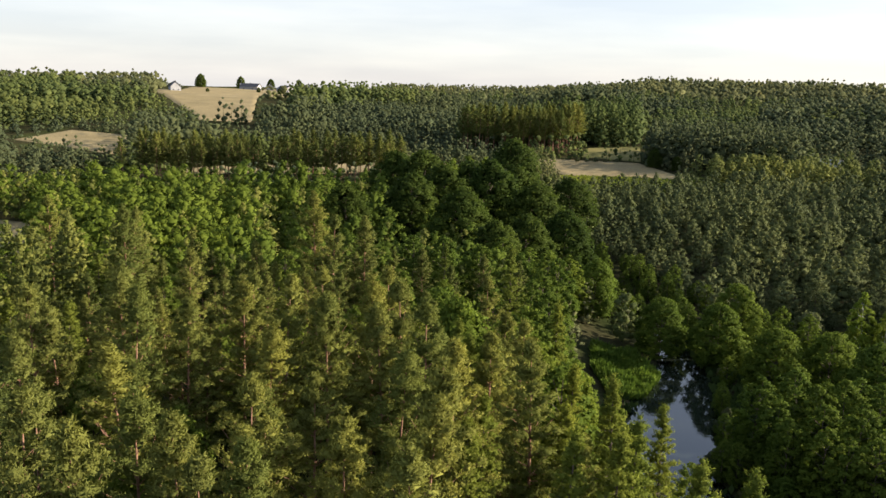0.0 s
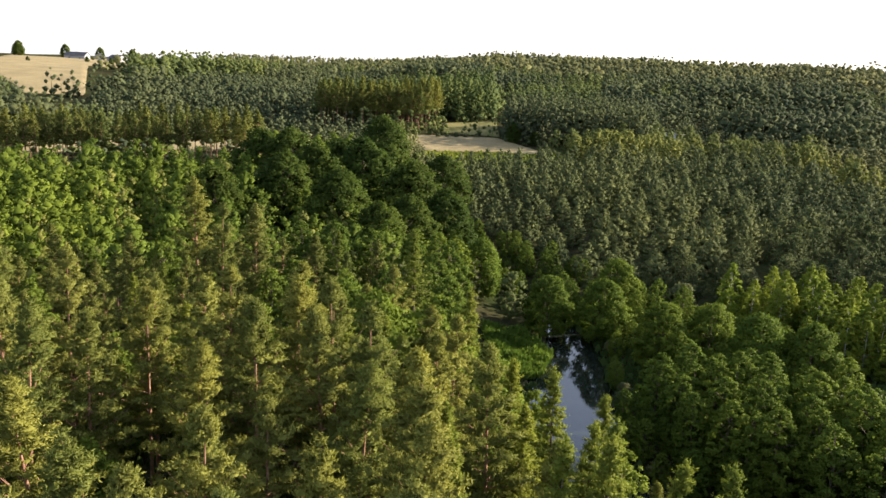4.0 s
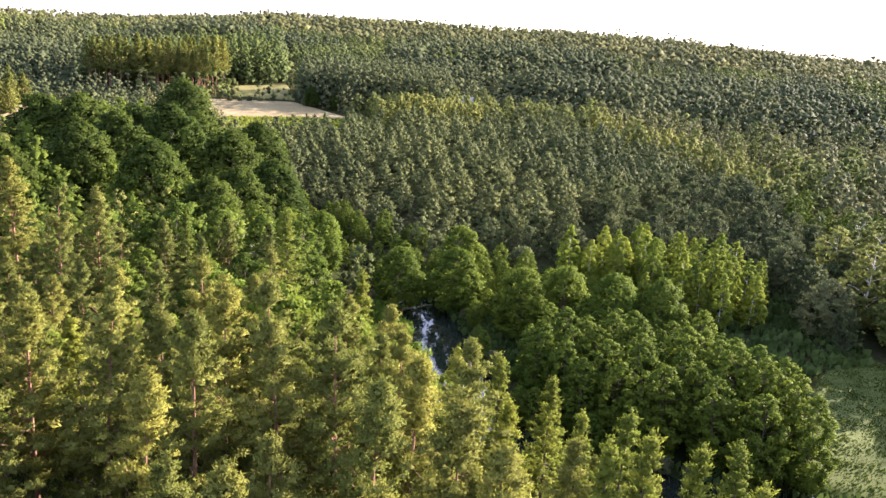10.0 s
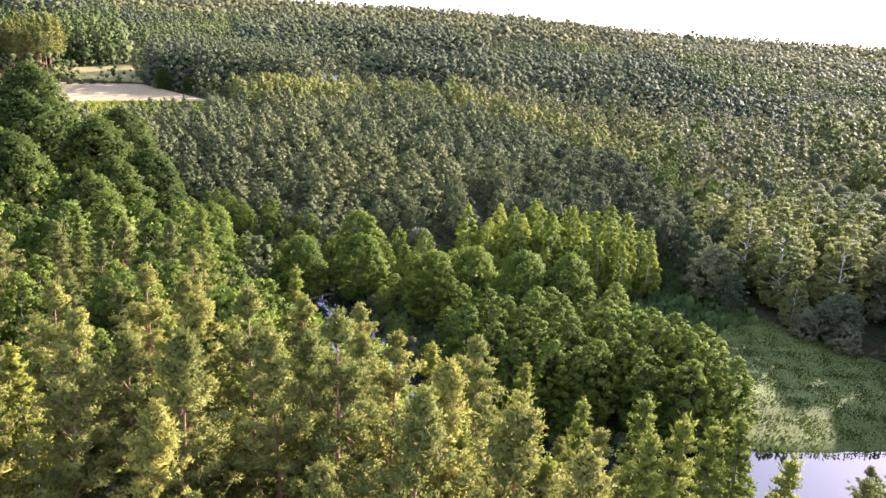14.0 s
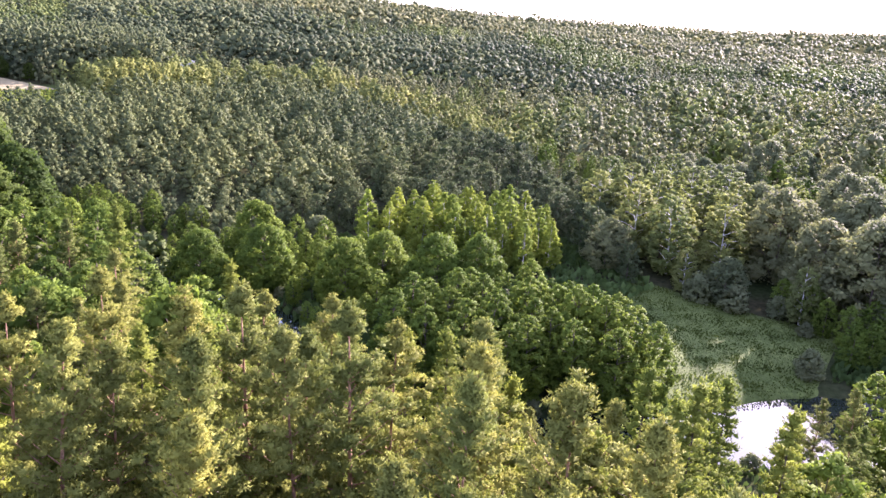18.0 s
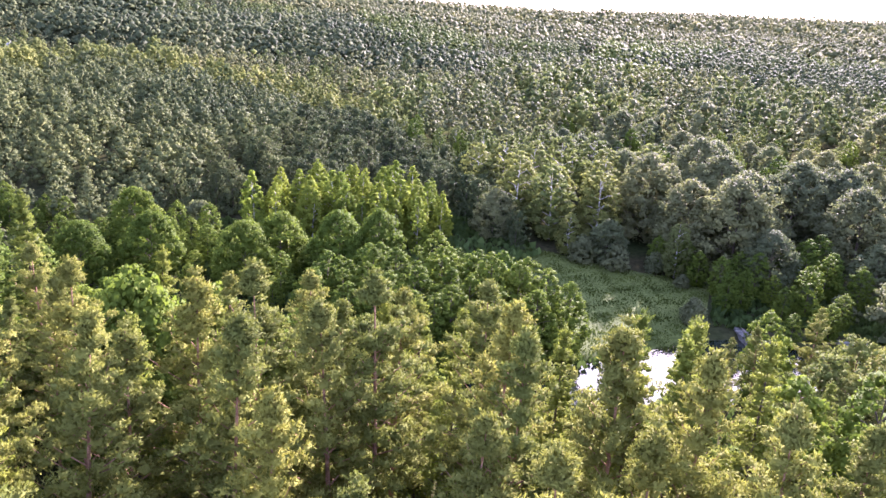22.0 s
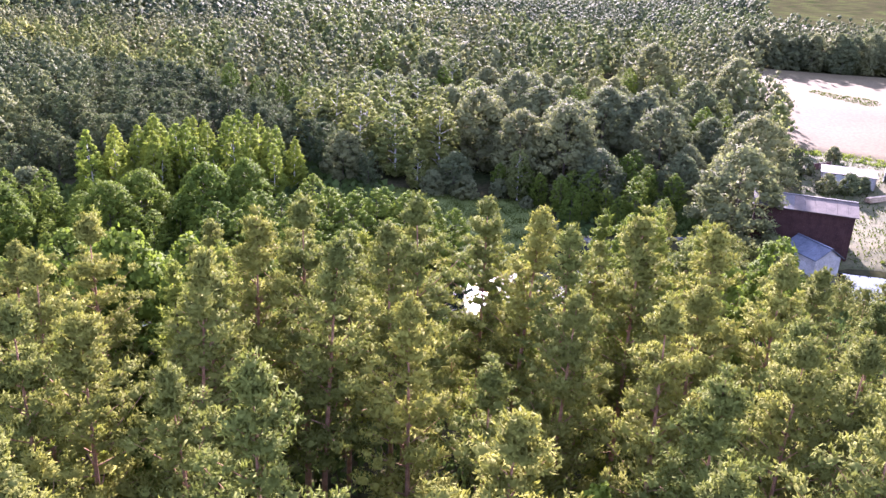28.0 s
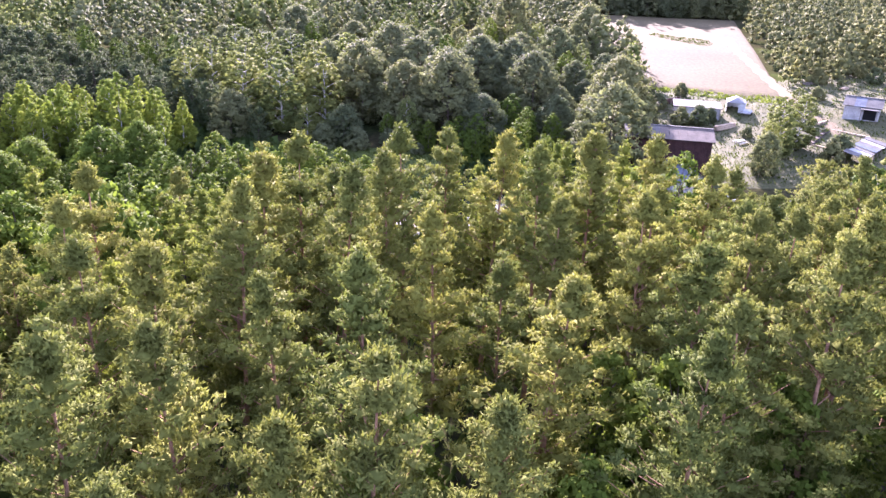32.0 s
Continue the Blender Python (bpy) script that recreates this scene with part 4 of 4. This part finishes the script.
blades("far_bank_undergrowth", [(58, 84), (92, 80), (102, 90), (97, 120), (66, 142), (42, 154), (40, 98)], 7000, 1.3, 0.4, SHRUB_LEAF, "low undergrowth beneath the far bank trees", 88)
blades("weir_undergrowth", [(80, 48), (97, 50), (104, 20), (90, 14), (84, 22), (88, 34), (82, 42)], 2500, 1.2, 0.4, SHRUB_LEAF, "low undergrowth beside the weir", 89)
blades("rough_grass", [(46, 315), (42, 268), (112, 276), (100, 304)], 2500, 1.0, 0.5, LARCH_LEAF, "yellowing grass tussocks beside the hay field", 87, 0.1)

# ---- buildings ----
DARK_WOOD = plain("dark_stained_boards", (0.03, 0.014, 0.012), (0.058, 0.028, 0.023), 1.2, 0.9)
GREY_SHEET = plain("weathered_roof_sheet", (0.05, 0.048, 0.044), (0.095, 0.09, 0.082), 0.8, 0.7)
BROWN_SHEET = plain("rusty_brown_roof_sheet", (0.062, 0.05, 0.04), (0.115, 0.09, 0.07), 0.8, 0.75)
BLUE_SHEET = plain("blue_grey_roof_sheet", (0.05, 0.06, 0.075), (0.09, 0.105, 0.13), 0.9, 0.55)
PALE_WALL = plain("pale_plaster", (0.25, 0.24, 0.23), (0.4, 0.39, 0.37), 0.9)
WHITE = plain("white_paint", (0.34, 0.34, 0.33), (0.46, 0.46, 0.44), 0.7, 0.7)
OLD_WOOD = plain("grey_old_timber", (0.12, 0.1, 0.08), (0.26, 0.22, 0.18), 1.5)
FRESH_WOOD = plain("pale_timber", (0.3, 0.22, 0.14), (0.48, 0.37, 0.25), 1.5)
CONCRETE = plain("mossy_concrete", (0.1, 0.1, 0.085), (0.22, 0.21, 0.19), 0.8, bump=0.4)
STONE = plain("wet_weir_stone", (0.06, 0.055, 0.05), (0.17, 0.16, 0.14), 0.9, 0.6, bump=0.4)
SOIL = plain("dark_garden_soil", (0.05, 0.04, 0.03), (0.1, 0.08, 0.06), 1.5, bump=0.5)
# black standing in for the shade inside sheds, and the wheels' own black
BLACK = plain("black_inside_shade_and_tyre", (0.006, 0.006, 0.006), (0.012, 0.011, 0.01), 1.0)
GLASS = plain("window_glass", (0.02, 0.025, 0.03), (0.03, 0.035, 0.04), 0.5, 0.08, 0.5)
RED_TILE = plain("dark_roof_tiles", (0.05, 0.05, 0.055), (0.09, 0.09, 0.095), 0.6)


def box(bm, x0, x1, y0, y1, z0, z1, bevel=0.0):
    vs = [bm.verts.new(p) for p in ((x0, y0, z0), (x1, y0, z0), (x1, y1, z0), (x0, y1, z0), (x0, y0, z1), (x1, y0, z1), (x1, y1, z1), (x0, y1, z1))]
    fs = [bm.faces.new([vs[i] for i in q]) for q in ((3, 2, 1, 0), (4, 5, 6, 7), (0, 1, 5, 4), (1, 2, 6, 5), (2, 3, 7, 6), (3, 0, 4, 7))]
    if bevel:
        bmesh.ops.bevel(bm, geom=list({e for f in fs for e in f.edges}), offset=bevel, segments=1, affect="EDGES")


def slab(bm, corners, thick):
    """A thick plate on four corners."""
    top = [bm.verts.new(p) for p in corners]
    low = [bm.verts.new((p[0], p[1], p[2] - thick)) for p in corners]
    bm.faces.new(top)
    bm.faces.new(low[::-1])
    for i in range(4):
        j = (i + 1) % 4
        bm.faces.new((top[j], top[i], low[i], low[j]))


def part(name, bm, mat, parent, label=""):
    me = bpy.data.meshes.new(name)
    bmesh.ops.recalc_face_normals(bm, faces=bm.faces)
    bm.to_mesh(me)
    bm.free()
    me.materials.append(mat)
    ob = new(name, me)
    ob.parent = parent
    return tagged(ob, label)


def boxed(name, parent, mat, *dims, label="", bevel=0.02):
    bm = bmesh.new()
    box(bm, *dims, bevel)
    return part(name, bm, mat, parent, label)


def thing(name, x, y, turn, label, category, group="", z=None):
    ob = new(name)
    ob.matrix_basis = pose(x, y, float(H(x, y)) if z is None else z, 0, 0, turn)
    return tagged(ob, label, category, group)


def gable(parent, x0, x1, y0, y1, wall_h, ridge_h, over, sheets, mats, wall_mat, thick=0.12):
    """Four walls with gables on the short ends, and a roof of separate sheets; the ridge runs along y."""
    mid = (x0 + x1) / 2
    for wx in (x0, x1):
        boxed("wall", parent, wall_mat, min(wx, wx + (0.2 if wx == x0 else -0.2)), max(wx, wx + (0.2 if wx == x0 else -0.2)), y0, y1, -0.8, wall_h)
    for wy in (y0, y1):
        bm = bmesh.new()
        d = 0.2 if wy == y0 else -0.2
        pts = [(x0 + 0.2, -0.8), (x1 - 0.2, -0.8), (x1 - 0.2, wall_h), (mid, ridge_h), (x0 + 0.2, wall_h)]
        a = [bm.verts.new((p, wy, q)) for p, q in pts]
        b = [bm.verts.new((p, wy + d, q)) for p, q in pts]
        bm.faces.new(a)
        bm.faces.new(b[::-1])
        for i in range(5):
            bm.faces.new((a[i], b[i], b[(i + 1) % 5], a[(i + 1) % 5]))
        part("gable_wall", bm, wall_mat, parent)
    drop = (ridge_h - wall_h) / (mid - x0) * over
    for i in range(sheets):
        ya, yb = y0 - over + (y1 - y0 + 2 * over) * i / sheets, y0 - over + (y1 - y0 + 2 * over) * (i + 1) / sheets - 0.02
        for ex, s in ((x0 - over, -1), (x1 + over, 1)):
            bm = bmesh.new()
            up = 0.15 + 0.015 * (i % 2)
            slab(bm, [(ex, ya, wall_h - drop + up), (ex, yb, wall_h - drop + up), (mid, yb, ridge_h + up), (mid, ya, ridge_h + up)], thick)
            part("roof_sheet", bm, mats[i * len(mats) // sheets], parent)
    boxed("ridge_cap", parent, mats[-1], mid - 0.2, mid + 0.2, y0 - over, y1 + over, ridge_h + 0.12, ridge_h + 0.24)


# barn: local y along the long wall, x away from the river
barn = thing("barn", 82.6, 2.4, -12, "tall dark brown boarded barn with patched grey-brown roof", "barn", z=1.3)
gable(barn, 0, 8.4, 0, 15, 7.0, 8.2, 0.5, 10, [BROWN_SHEET, BROWN_SHEET, BROWN_SHEET, GREY_SHEET, GREY_SHEET], DARK_WOOD)
for i in range(38):
    boxed("board", barn, DARK_WOOD, -0.05 - 0.012 * (i % 3), 0.0, 0.1 + i * 0.39, 0.1 + i * 0.39 + 0.35, -0.6, 6.95, bevel=0)
for i in range(20):
    boxed("board", barn, DARK_WOOD, 0.2 + i * 0.4, 0.56 + i * 0.4, -0.05 - 0.012 * (i % 3), 0.0, -0.6, 7.0, bevel=0)
boxed("barn_door", barn, OLD_WOOD, 3.0, 5.6, -0.12, -0.06, -0.3, 3.0)

cottage = thing("river_shed", 79.5, 8.6, 118, "small shed with blue-grey metal roof below the barn", "shed", z=0.6)
gable(cottage, -2.4, 2.4, -3.4, 3.4, 2.4, 3.9, 0.4, 6, [BLUE_SHEET], PALE_WALL)
boxed("door", cottage, DARK_WOOD, -2.46, -2.4, -0.5, 0.5, -0.2, 1.9)

shed = thing("long_shed", 126, -9.5, -14, "long low open-fronted shed with flat grey roof", "shed")
for i in range(6):
    bm = bmesh.new()
    slab(bm, [(-2.9, -5.4 + i * 1.8, 2.5 + 0.02 * (i % 2)), (2.9, -5.4 + i * 1.8, 3.0), (2.9, -3.62 + i * 1.8, 3.0), (-2.9, -3.62 + i * 1.8, 2.5 + 0.02 * (i % 2))], 0.1)
    part("roof_sheet", bm, GREY_SHEET, shed)
boxed("back_wall", shed, PALE_WALL, 2.4, 2.6, -5, 5, -0.3, 2.75)
for y0, y1, mat in ((-5, -2.6, PALE_WALL), (-0.9, 2.6, WHITE), (3.8, 5, PALE_WALL)):
    boxed("front_panel", shed, mat, -2.6, -2.45, y0, y1, -0.3, 2.3)
# black floor slab: the shade under the roof put in as colour
boxed("floor_shade", shed, BLACK, -2.3, 2.3, -4.9, 4.9, -0.3, 0.02)
for y in (-5, -2.5, -0.9, 2.6, 3.8, 5):
    boxed("post", shed, OLD_WOOD, -2.75, -2.6, y - 0.08, y + 0.08, -0.4, 2.4)

tent = thing("canopy_tent", 129.5, -20, -20, "white fabric canopy tent with peaked roof", "tent")
for x, y in ((-2.4, -2), (2.4, -2), (-2.4, 2), (2.4, 2)):
    boxed("leg", tent, GREY_SHEET, x - 0.05, x + 0.05, y - 0.05, y + 0.05, -0.3, 2.3, bevel=0)
bm = bmesh.new()
rim = [bm.verts.new(p) for p in ((-2.6, -2.2, 2.2), (2.6, -2.2, 2.2), (2.6, 2.2, 2.2), (-2.6, 2.2, 2.2))]
tip = [bm.verts.new((-1.2, 0, 3.3)), bm.verts.new((1.2, 0, 3.3))]
for q in ((rim[0], rim[1], tip[1], tip[0]), (rim[2], rim[3], tip[0], tip[1])):
    bm.faces.new(q)
bm.faces.new((rim[1], rim[2], tip[1]))
bm.faces.new((rim[3], rim[0], tip[0]))
bmesh.ops.solidify(bm, geom=bm.faces[:], thickness=0.04)
part("canopy", bm, WHITE, tent)
boxed("side_panel", tent, WHITE, -2.5, 2.5, 2.05, 2.1, 0, 2.2, bevel=0)
boxed("side_panel", tent, WHITE, 2.45, 2.5, -2.1, 2.05, 0, 2.2, bevel=0)
boxed("side_panel", tent, WHITE, -2.5, -2.45, -2.1, -0.6, 0, 2.2, bevel=0)

metal_shed = thing("metal_shed", 120.5, -45.5, -32, "grey metal-roofed shed with an open doorway shown as black shade", "shed")
gable(metal_shed, -4, 4, -3.6, 3.6, 2.6, 3.9, 0.4, 7, [GREY_SHEET, BLUE_SHEET, GREY_SHEET], PALE_WALL)
# black plate on the closed wall paints the unlit inside of the doorway
boxed("doorway", metal_shed, BLACK, -4.06, -4.0, -3.0, -0.4, -0.2, 2.2, bevel=0)
boxed("lean_to_roof", metal_shed, GREY_SHEET, -6.0, -4.1, -3.4, 0.2, 2.25, 2.37)
for y in (-3.2, 0):
    boxed("lean_to_post", metal_shed, OLD_WOOD, -5.9, -5.75, y - 0.07, y + 0.07, -0.4, 2.25)

shelter = thing("tarp_shelter", 98, -35, 47, "low sagging shelter roofed with grey and white sheets", "shelter")
for i in range(7):
    bm = bmesh.new()
    y0 = -8.4 + i * 2.4
    sag = 0.12 * ((i * 5) % 3)
    slab(bm, [(-2.2, y0, 1.5 - sag), (2.2, y0, 2.3 - sag / 2), (2.2, y0 + 2.34, 2.25), (-2.2, y0 + 2.34, 1.45)], 0.06)
    part("roof_sheet", bm, (GREY_SHEET, PALE_WALL, GREY_SHEET, BLUE_SHEET)[i % 4], shelter)
for i in range(8):
    for x, h in ((-2.0, 1.25), (2.0, 2.05)):
        boxed("post", shelter, OLD_WOOD, x - 0.06, x + 0.06, -8.3 + i * 2.36, -8.18 + i * 2.36, -0.4, h, bevel=0)

# sandy track through the yard and along the grain
TRACK = smooth_line([(223, -52), (201, -46), (183, -43), (164, -40), (144, -37), (125, -35), (117, -36), (110, -36)], 8)
tn_ = unit(np.gradient(TRACK, axis=0))
tn_ = np.stack([-tn_[:, 1], tn_[:, 0]], 1)
wob = 1.5 + 0.35 * np.sin(np.arange(len(TRACK)) * 1.7)
tv_ = TRACK[:, None] + tn_[:, None] * np.array([-1, -0.4, 0.4, 1])[None, :, None] * wob[:, None, None]
tz_ = H(tv_[..., 0], tv_[..., 1]) + np.where(TRACK[:, :1] > 134, 0.56, 0.16) + np.array([0, 0.04, 0.04, 0])
tagged(new("sandy_track", mesh_of("sandy_track", np.concatenate([tv_, tz_[..., None]], -1).reshape(-1, 3), grid_faces(len(TRACK), 4), plain("dry_sand", (0.1, 0.08, 0.045), (0.165, 0.13, 0.078), 0.4, 0.95, 0.1), True)), "pale sandy farm track with worn edges", "track", kind="structure")

# garden beds, timber, log piles, fence
for i in range(6):
    bed = thing("garden_bed", 107.5 + i * 1.05, -29.2 - i * 1.0, -40, "raised strip of dark soil with rows of green seedlings" if i % 2 else "raised strip of bare dark soil", "garden bed", "vegetable beds")
    boxed("soil", bed, SOIL, -2.6, 2.6, -0.5, 0.5, -0.3, 0.22, bevel=0.1)
    if i % 2:
        rng = np.random.default_rng(90 + i)
        at = np.stack([rng.uniform(-2.4, 2.4, 160), np.tile([-0.25, 0.25], 80) + rng.normal(0, 0.05, 160), np.full(160, 0.32)], 1)
        v, f, soft = leaves(rng, at, unit(rng.normal(size=(160, 3)) + (0, 0, 1)), 0.3, False, 0.4)
        ob = new("seedlings", mesh_of("seedlings", v, f, GRASS, True, soft))
        ob.parent = bed


def log_arrays(length, radius, sides=7):
    v, f, _ = tube([(0, -length / 2, 0), (0, -length / 6, 0.02), (0, length / 6, -0.01), (0, length / 2, 0)], [radius, radius * 0.96, radius * 0.95, radius * 0.9], sides)
    return v, f


for k, (x, y, turn, n, long, mat, label) in enumerate([(117, -13, 35, 9, 7.0, FRESH_WOOD, "long low pile of pale peeled logs"), (162.5, -49.5, 55, 8, 4.5, OLD_WOOD, "stack of grey weathered timber"), (164.5, -59, 60, 8, 4.5, OLD_WOOD, "stack of grey weathered timber"), (144.5, -53, 40, 6, 3.0, FRESH_WOOD, "small stack of pale timber"), (152, -47.5, 20, 5, 3.0, OLD_WOOD, "small stack of grey timber")]):
    pile = thing("log_pile", x, y, turn, label, "log pile", "log piles round the farm")
    v, f = log_arrays(long, 0.2)
    me = mesh_of("log", v, f, mat, True)
    row, i = 4, 0
    for level in range(3):
        for j in range(max(row - level, 1)):
            if i >= n:
                break
            ob = new("log", me)
            ob.parent = pile
            ob.location = ((j - (row - level) / 2) * 0.41, 0.1 * ((i * 7) % 3 - 1), 0.18 + level * 0.35)
            i += 1
for x, y, turn, long in [(103, -29.5, 42, 8.5), (110, -38, 40, 8), (117.5, -35.5, -52, 5), (118, -36.3, -50, 4)]:
    beam = thing("timber_beam", x, y, turn - 90, "squared timber beam lying on the ground", "beam", "beams in the yard")
    boxed("beam", beam, FRESH_WOOD, -0.2, 0.2, -long / 2, long / 2, -0.05, 0.35, bevel=0.03)
fence = thing("woven_fence", 134.5, -6, 37, "dark woven panel fence with round posts", "fence")
for i in range(4):
    boxed("fence_panel", fence, DARK_WOOD, -0.05, 0.05, -3.6 + i * 1.8, -1.9 + i * 1.8, 0.05, 1.5)
for i in range(5):
    boxed("fence_post", fence, OLD_WOOD, -0.09, 0.09, -3.72 + i * 1.8, -3.56 + i * 1.8, -0.4, 1.65)
bench = thing("garden_table", 107, -13, 25, "white painted garden table with two benches", "table")
boxed("tabletop", bench, WHITE, -0.5, 0.5, -1.1, 1.1, 0.7, 0.76)
for x in (-0.95, 0.95):
    boxed("bench_seat", bench, WHITE, x - 0.16, x + 0.16, -1.1, 1.1, 0.42, 0.47)
for x in (-0.95, -0.4, 0.4, 0.95):
    for y in (-0.9, 0.9):
        boxed("leg", bench, WHITE, x - 0.04, x + 0.04, y - 0.04, y + 0.04, -0.1, 0.7 if abs(x) < 0.5 else 0.42, bevel=0)
trailer = thing("flat_trailer", 126, -21.5, 60, "low grey flat trailer on two wheels", "trailer")
boxed("bed", trailer, PALE_WALL, -1.0, 1.0, -1.8, 1.8, 0.55, 0.75)
boxed("load", trailer, WHITE, -0.8, 0.8, -1.4, 1.0, 0.75, 1.05, bevel=0.12)
boxed("drawbar", trailer, GREY_SHEET, -0.06, 0.06, 1.8, 3.0, 0.5, 0.6)
for x in (-1.0, 1.0):
    v, f, _ = tube([(x - 0.1, 0, 0.36), (x + 0.1, 0, 0.36)], [0.36, 0.36], 12)
    wheel = new("wheel", mesh_of("wheel", v, f, BLACK))
    wheel.parent = trailer

# weir, parapet and fallen log
weir = thing("stone_weir", 80, 41.5, 30, "stepped stone and log weir across a side stream", "weir", z=0.0)
wr = random.Random(77)
for row in range(4):
    x = -2.4
    while x < 2.6:
        w = wr.uniform(0.7, 1.2)
        boxed("stone", weir, STONE, x, x + w - 0.06, -2.0 + row * 1.1, -1.0 + row * 1.1, -0.8, 0.12 + row * 0.26 + wr.uniform(-0.08, 0.08), bevel=0.07)
        x += w
for i in range(3):
    boxed("sill_log", weir, OLD_WOOD, -3.0, 3.0, -2.1 + i * 1.6, -1.9 + i * 1.6, 0.1 + i * 0.38, 0.3 + i * 0.38, bevel=0.06)
parapet = thing("bank_wall", 86, 27, 17, "low mossy concrete bank wall beside the river", "wall", z=0.3)
for i in range(6):
    boxed("wall_block", parapet, CONCRETE, -0.3, 0.3, -6.6 + i * 2.2, -4.44 + i * 2.2, -1.2, 0.75 + 0.04 * (i % 2), bevel=0.05)
for x, y, turn, long in [(77, 24, 35, 6.0)]:
    v, f = log_arrays(long, 0.22)
    dead = new("fallen_log", mesh_of("fallen_log", v, f, OLD_WOOD, True))
    dead.matrix_basis = pose(x, y, 0.1, 4, 0, turn)
    tagged(dead, "grey fallen log lying in the river", "log", "")

# house on the hill and the far farms
def house(x, y, turn, w, d, wall_h, ridge_h, wall, roof, label):
    h = thing("house", x, y, turn, label, "house", "distant houses")
    gable(h, -w / 2, w / 2, -d / 2, d / 2, wall_h, ridge_h, 0.5, 2, [roof], wall)
    for side in (-1, 1):
        for i in range(2):
            yy = -d / 4 + i * d / 2
            x0 = side * w / 2
            win = boxed("window", h, WHITE, min(x0, x0 + side * 0.06), max(x0, x0 + side * 0.06), yy - 0.7, yy + 0.7, 0.9, 2.3, bevel=0)
            boxed("pane", win, GLASS, min(x0, x0 + side * 0.09), max(x0, x0 + side * 0.09), yy - 0.58, yy + 0.58, 1.02, 2.18, bevel=0)
    for i in range(2):
        win = boxed("window", h, WHITE, -w / 4 - 0.6 + i * w / 2, -w / 4 + 0.6 + i * w / 2, -d / 2 - 0.06, -d / 2, 0.9, 2.2, bevel=0)
        boxed("pane", win, GLASS, -w / 4 - 0.5 + i * w / 2, -w / 4 + 0.5 + i * w / 2, -d / 2 - 0.09, -d / 2, 1.0, 2.1, bevel=0)
    boxed("chimney", h, RED_TILE, 0.4, 1.1, 0.3, 1.0, ridge_h - 0.4, ridge_h + 1.0)
    return h


house(-262, 762, 30, 9.5, 12, 4.6, 9.0, WHITE, RED_TILE, "white gabled house with dark roof on a hill")
for x, y, turn, w, d in [(-232, 935, 70, 10, 24), (-215, 960, 10, 9, 12), (-190, 930, 40, 12, 22), (-160, 905, 100, 10, 15)]:
    house(x, y, turn, w, d, 4.0, 7.5, PALE_WALL, RED_TILE, "distant pale farm building on the plateau")
for x, y, turn in [(1085, 505, 20), (1110, 490, 80), (1130, 520, 40), (1180, 480, 10), (1060, 540, 60), (980, 300, 30), (1240, 560, 75)]:
    house(x, y, turn, 10, 16, 4.0, 7.0, WHITE, RED_TILE, "distant white house in a clearing of the forest")
hut = thing("forest_hut", 168, 342, 35, "small hut with a pale grey roof among trees", "hut")
gable(hut, -3, 3, -4.5, 4.5, 2.6, 5.2, 0.5, 3, [PALE_WALL], OLD_WOOD)

sheet("plateau_field", [(-262, 770), (-150, 800), (-120, 1250), (-380, 1250)], 0.8, STUBBLE, "golden fields on the plateau round the farms", "field")
for x, y, s in [(-236, 780, 0.26), (-205, 860, 0.36), (-180, 850, 0.4), (-140, 830, 0.5), (-280, 900, 0.9), (-255, 980, 0.9), (-310, 1000, 0.9), (-150, 900, 0.7), (-225, 1010, 0.8), (-185, 990, 0.8), (-130, 880, 0.8)]:
    oak.plant(x, y, s)
# trees round the farm and the fields
for x, y, s in [(98, -17, 0.8), (103, -23, 0.85), (108, -21, 0.7), (122, -31, 0.5), (93, -13, 0.6)]:
    aspen.plant(x, y, s, 1.25)
for x, y, s in [(120, -4, 0.85), (120, -8, 0.9), (121, -11, 0.75), (142, -11, 0.75), (97, -29, 1.1), (94, -26, 0.9), (152, -50, 0.9), (158, -64, 0.8), (150, -64, 0.9), (170, -47, 0.6), (131, -2, 0.8), (111, -16, 0.5), (128, -36, 0.6), (135, -42, 0.7), (82, 14, 0.9), (80, 12.5, 0.8)]:
    shrub.plant(x, y, s)
for x, y, s in [(90, 338, 0.5), (97, 330, 0.36)]:
    oak.plant(x, y, s)
for x, y, s in [(60, 357, 0.5), (64, 356.5, 0.42), (68, 356, 0.5), (72, 355, 0.38), (77, 354, 0.45), (-128, 452, 0.6)]:
    shrub.plant(x, y, s)
for x, y in zip(*scatter([(4, 394), (58, 378), (70, 408), (68, 420), (6, 406)], 5.0, 95, 0.3)):
    row_pine.plant(x, y, brng.uniform(1.0, 1.25))
sx, sy = scatter(BACK_STAND, 5.6, 97, 0.3)
back = ~inside([(4, 394), (58, 378), (70, 408), (68, 420), (6, 406)], sx, sy)
wood_stuff("old_pine_stand", [(sx[back], sy[back], crowns("pine_far", (81, 82, 83, 84), 90, 1.3, 0), (1.25, 1.55), 98)], "tall old pine stand behind the hay field", "wood", HILL_LEAF)
sx, sy = scatter(KNOLL, 5.4, 99, 0.3)
wood_stuff("round_pine_stand", [(sx, sy, crowns("pine_far", (85, 86, 87, 88), 110, 1.2, 0), (1.25, 1.5), 100)], "dense dark pine stand with a rounded edge", "wood", HAZY_FAR_LEAF)
for x, y in zip(*scatter([(284, -10), (296, -8), (284, -78), (270, -76)], 6.0, 96, 0.3)):
    willow.plant(x, y, brng.uniform(0.8, 1.15))
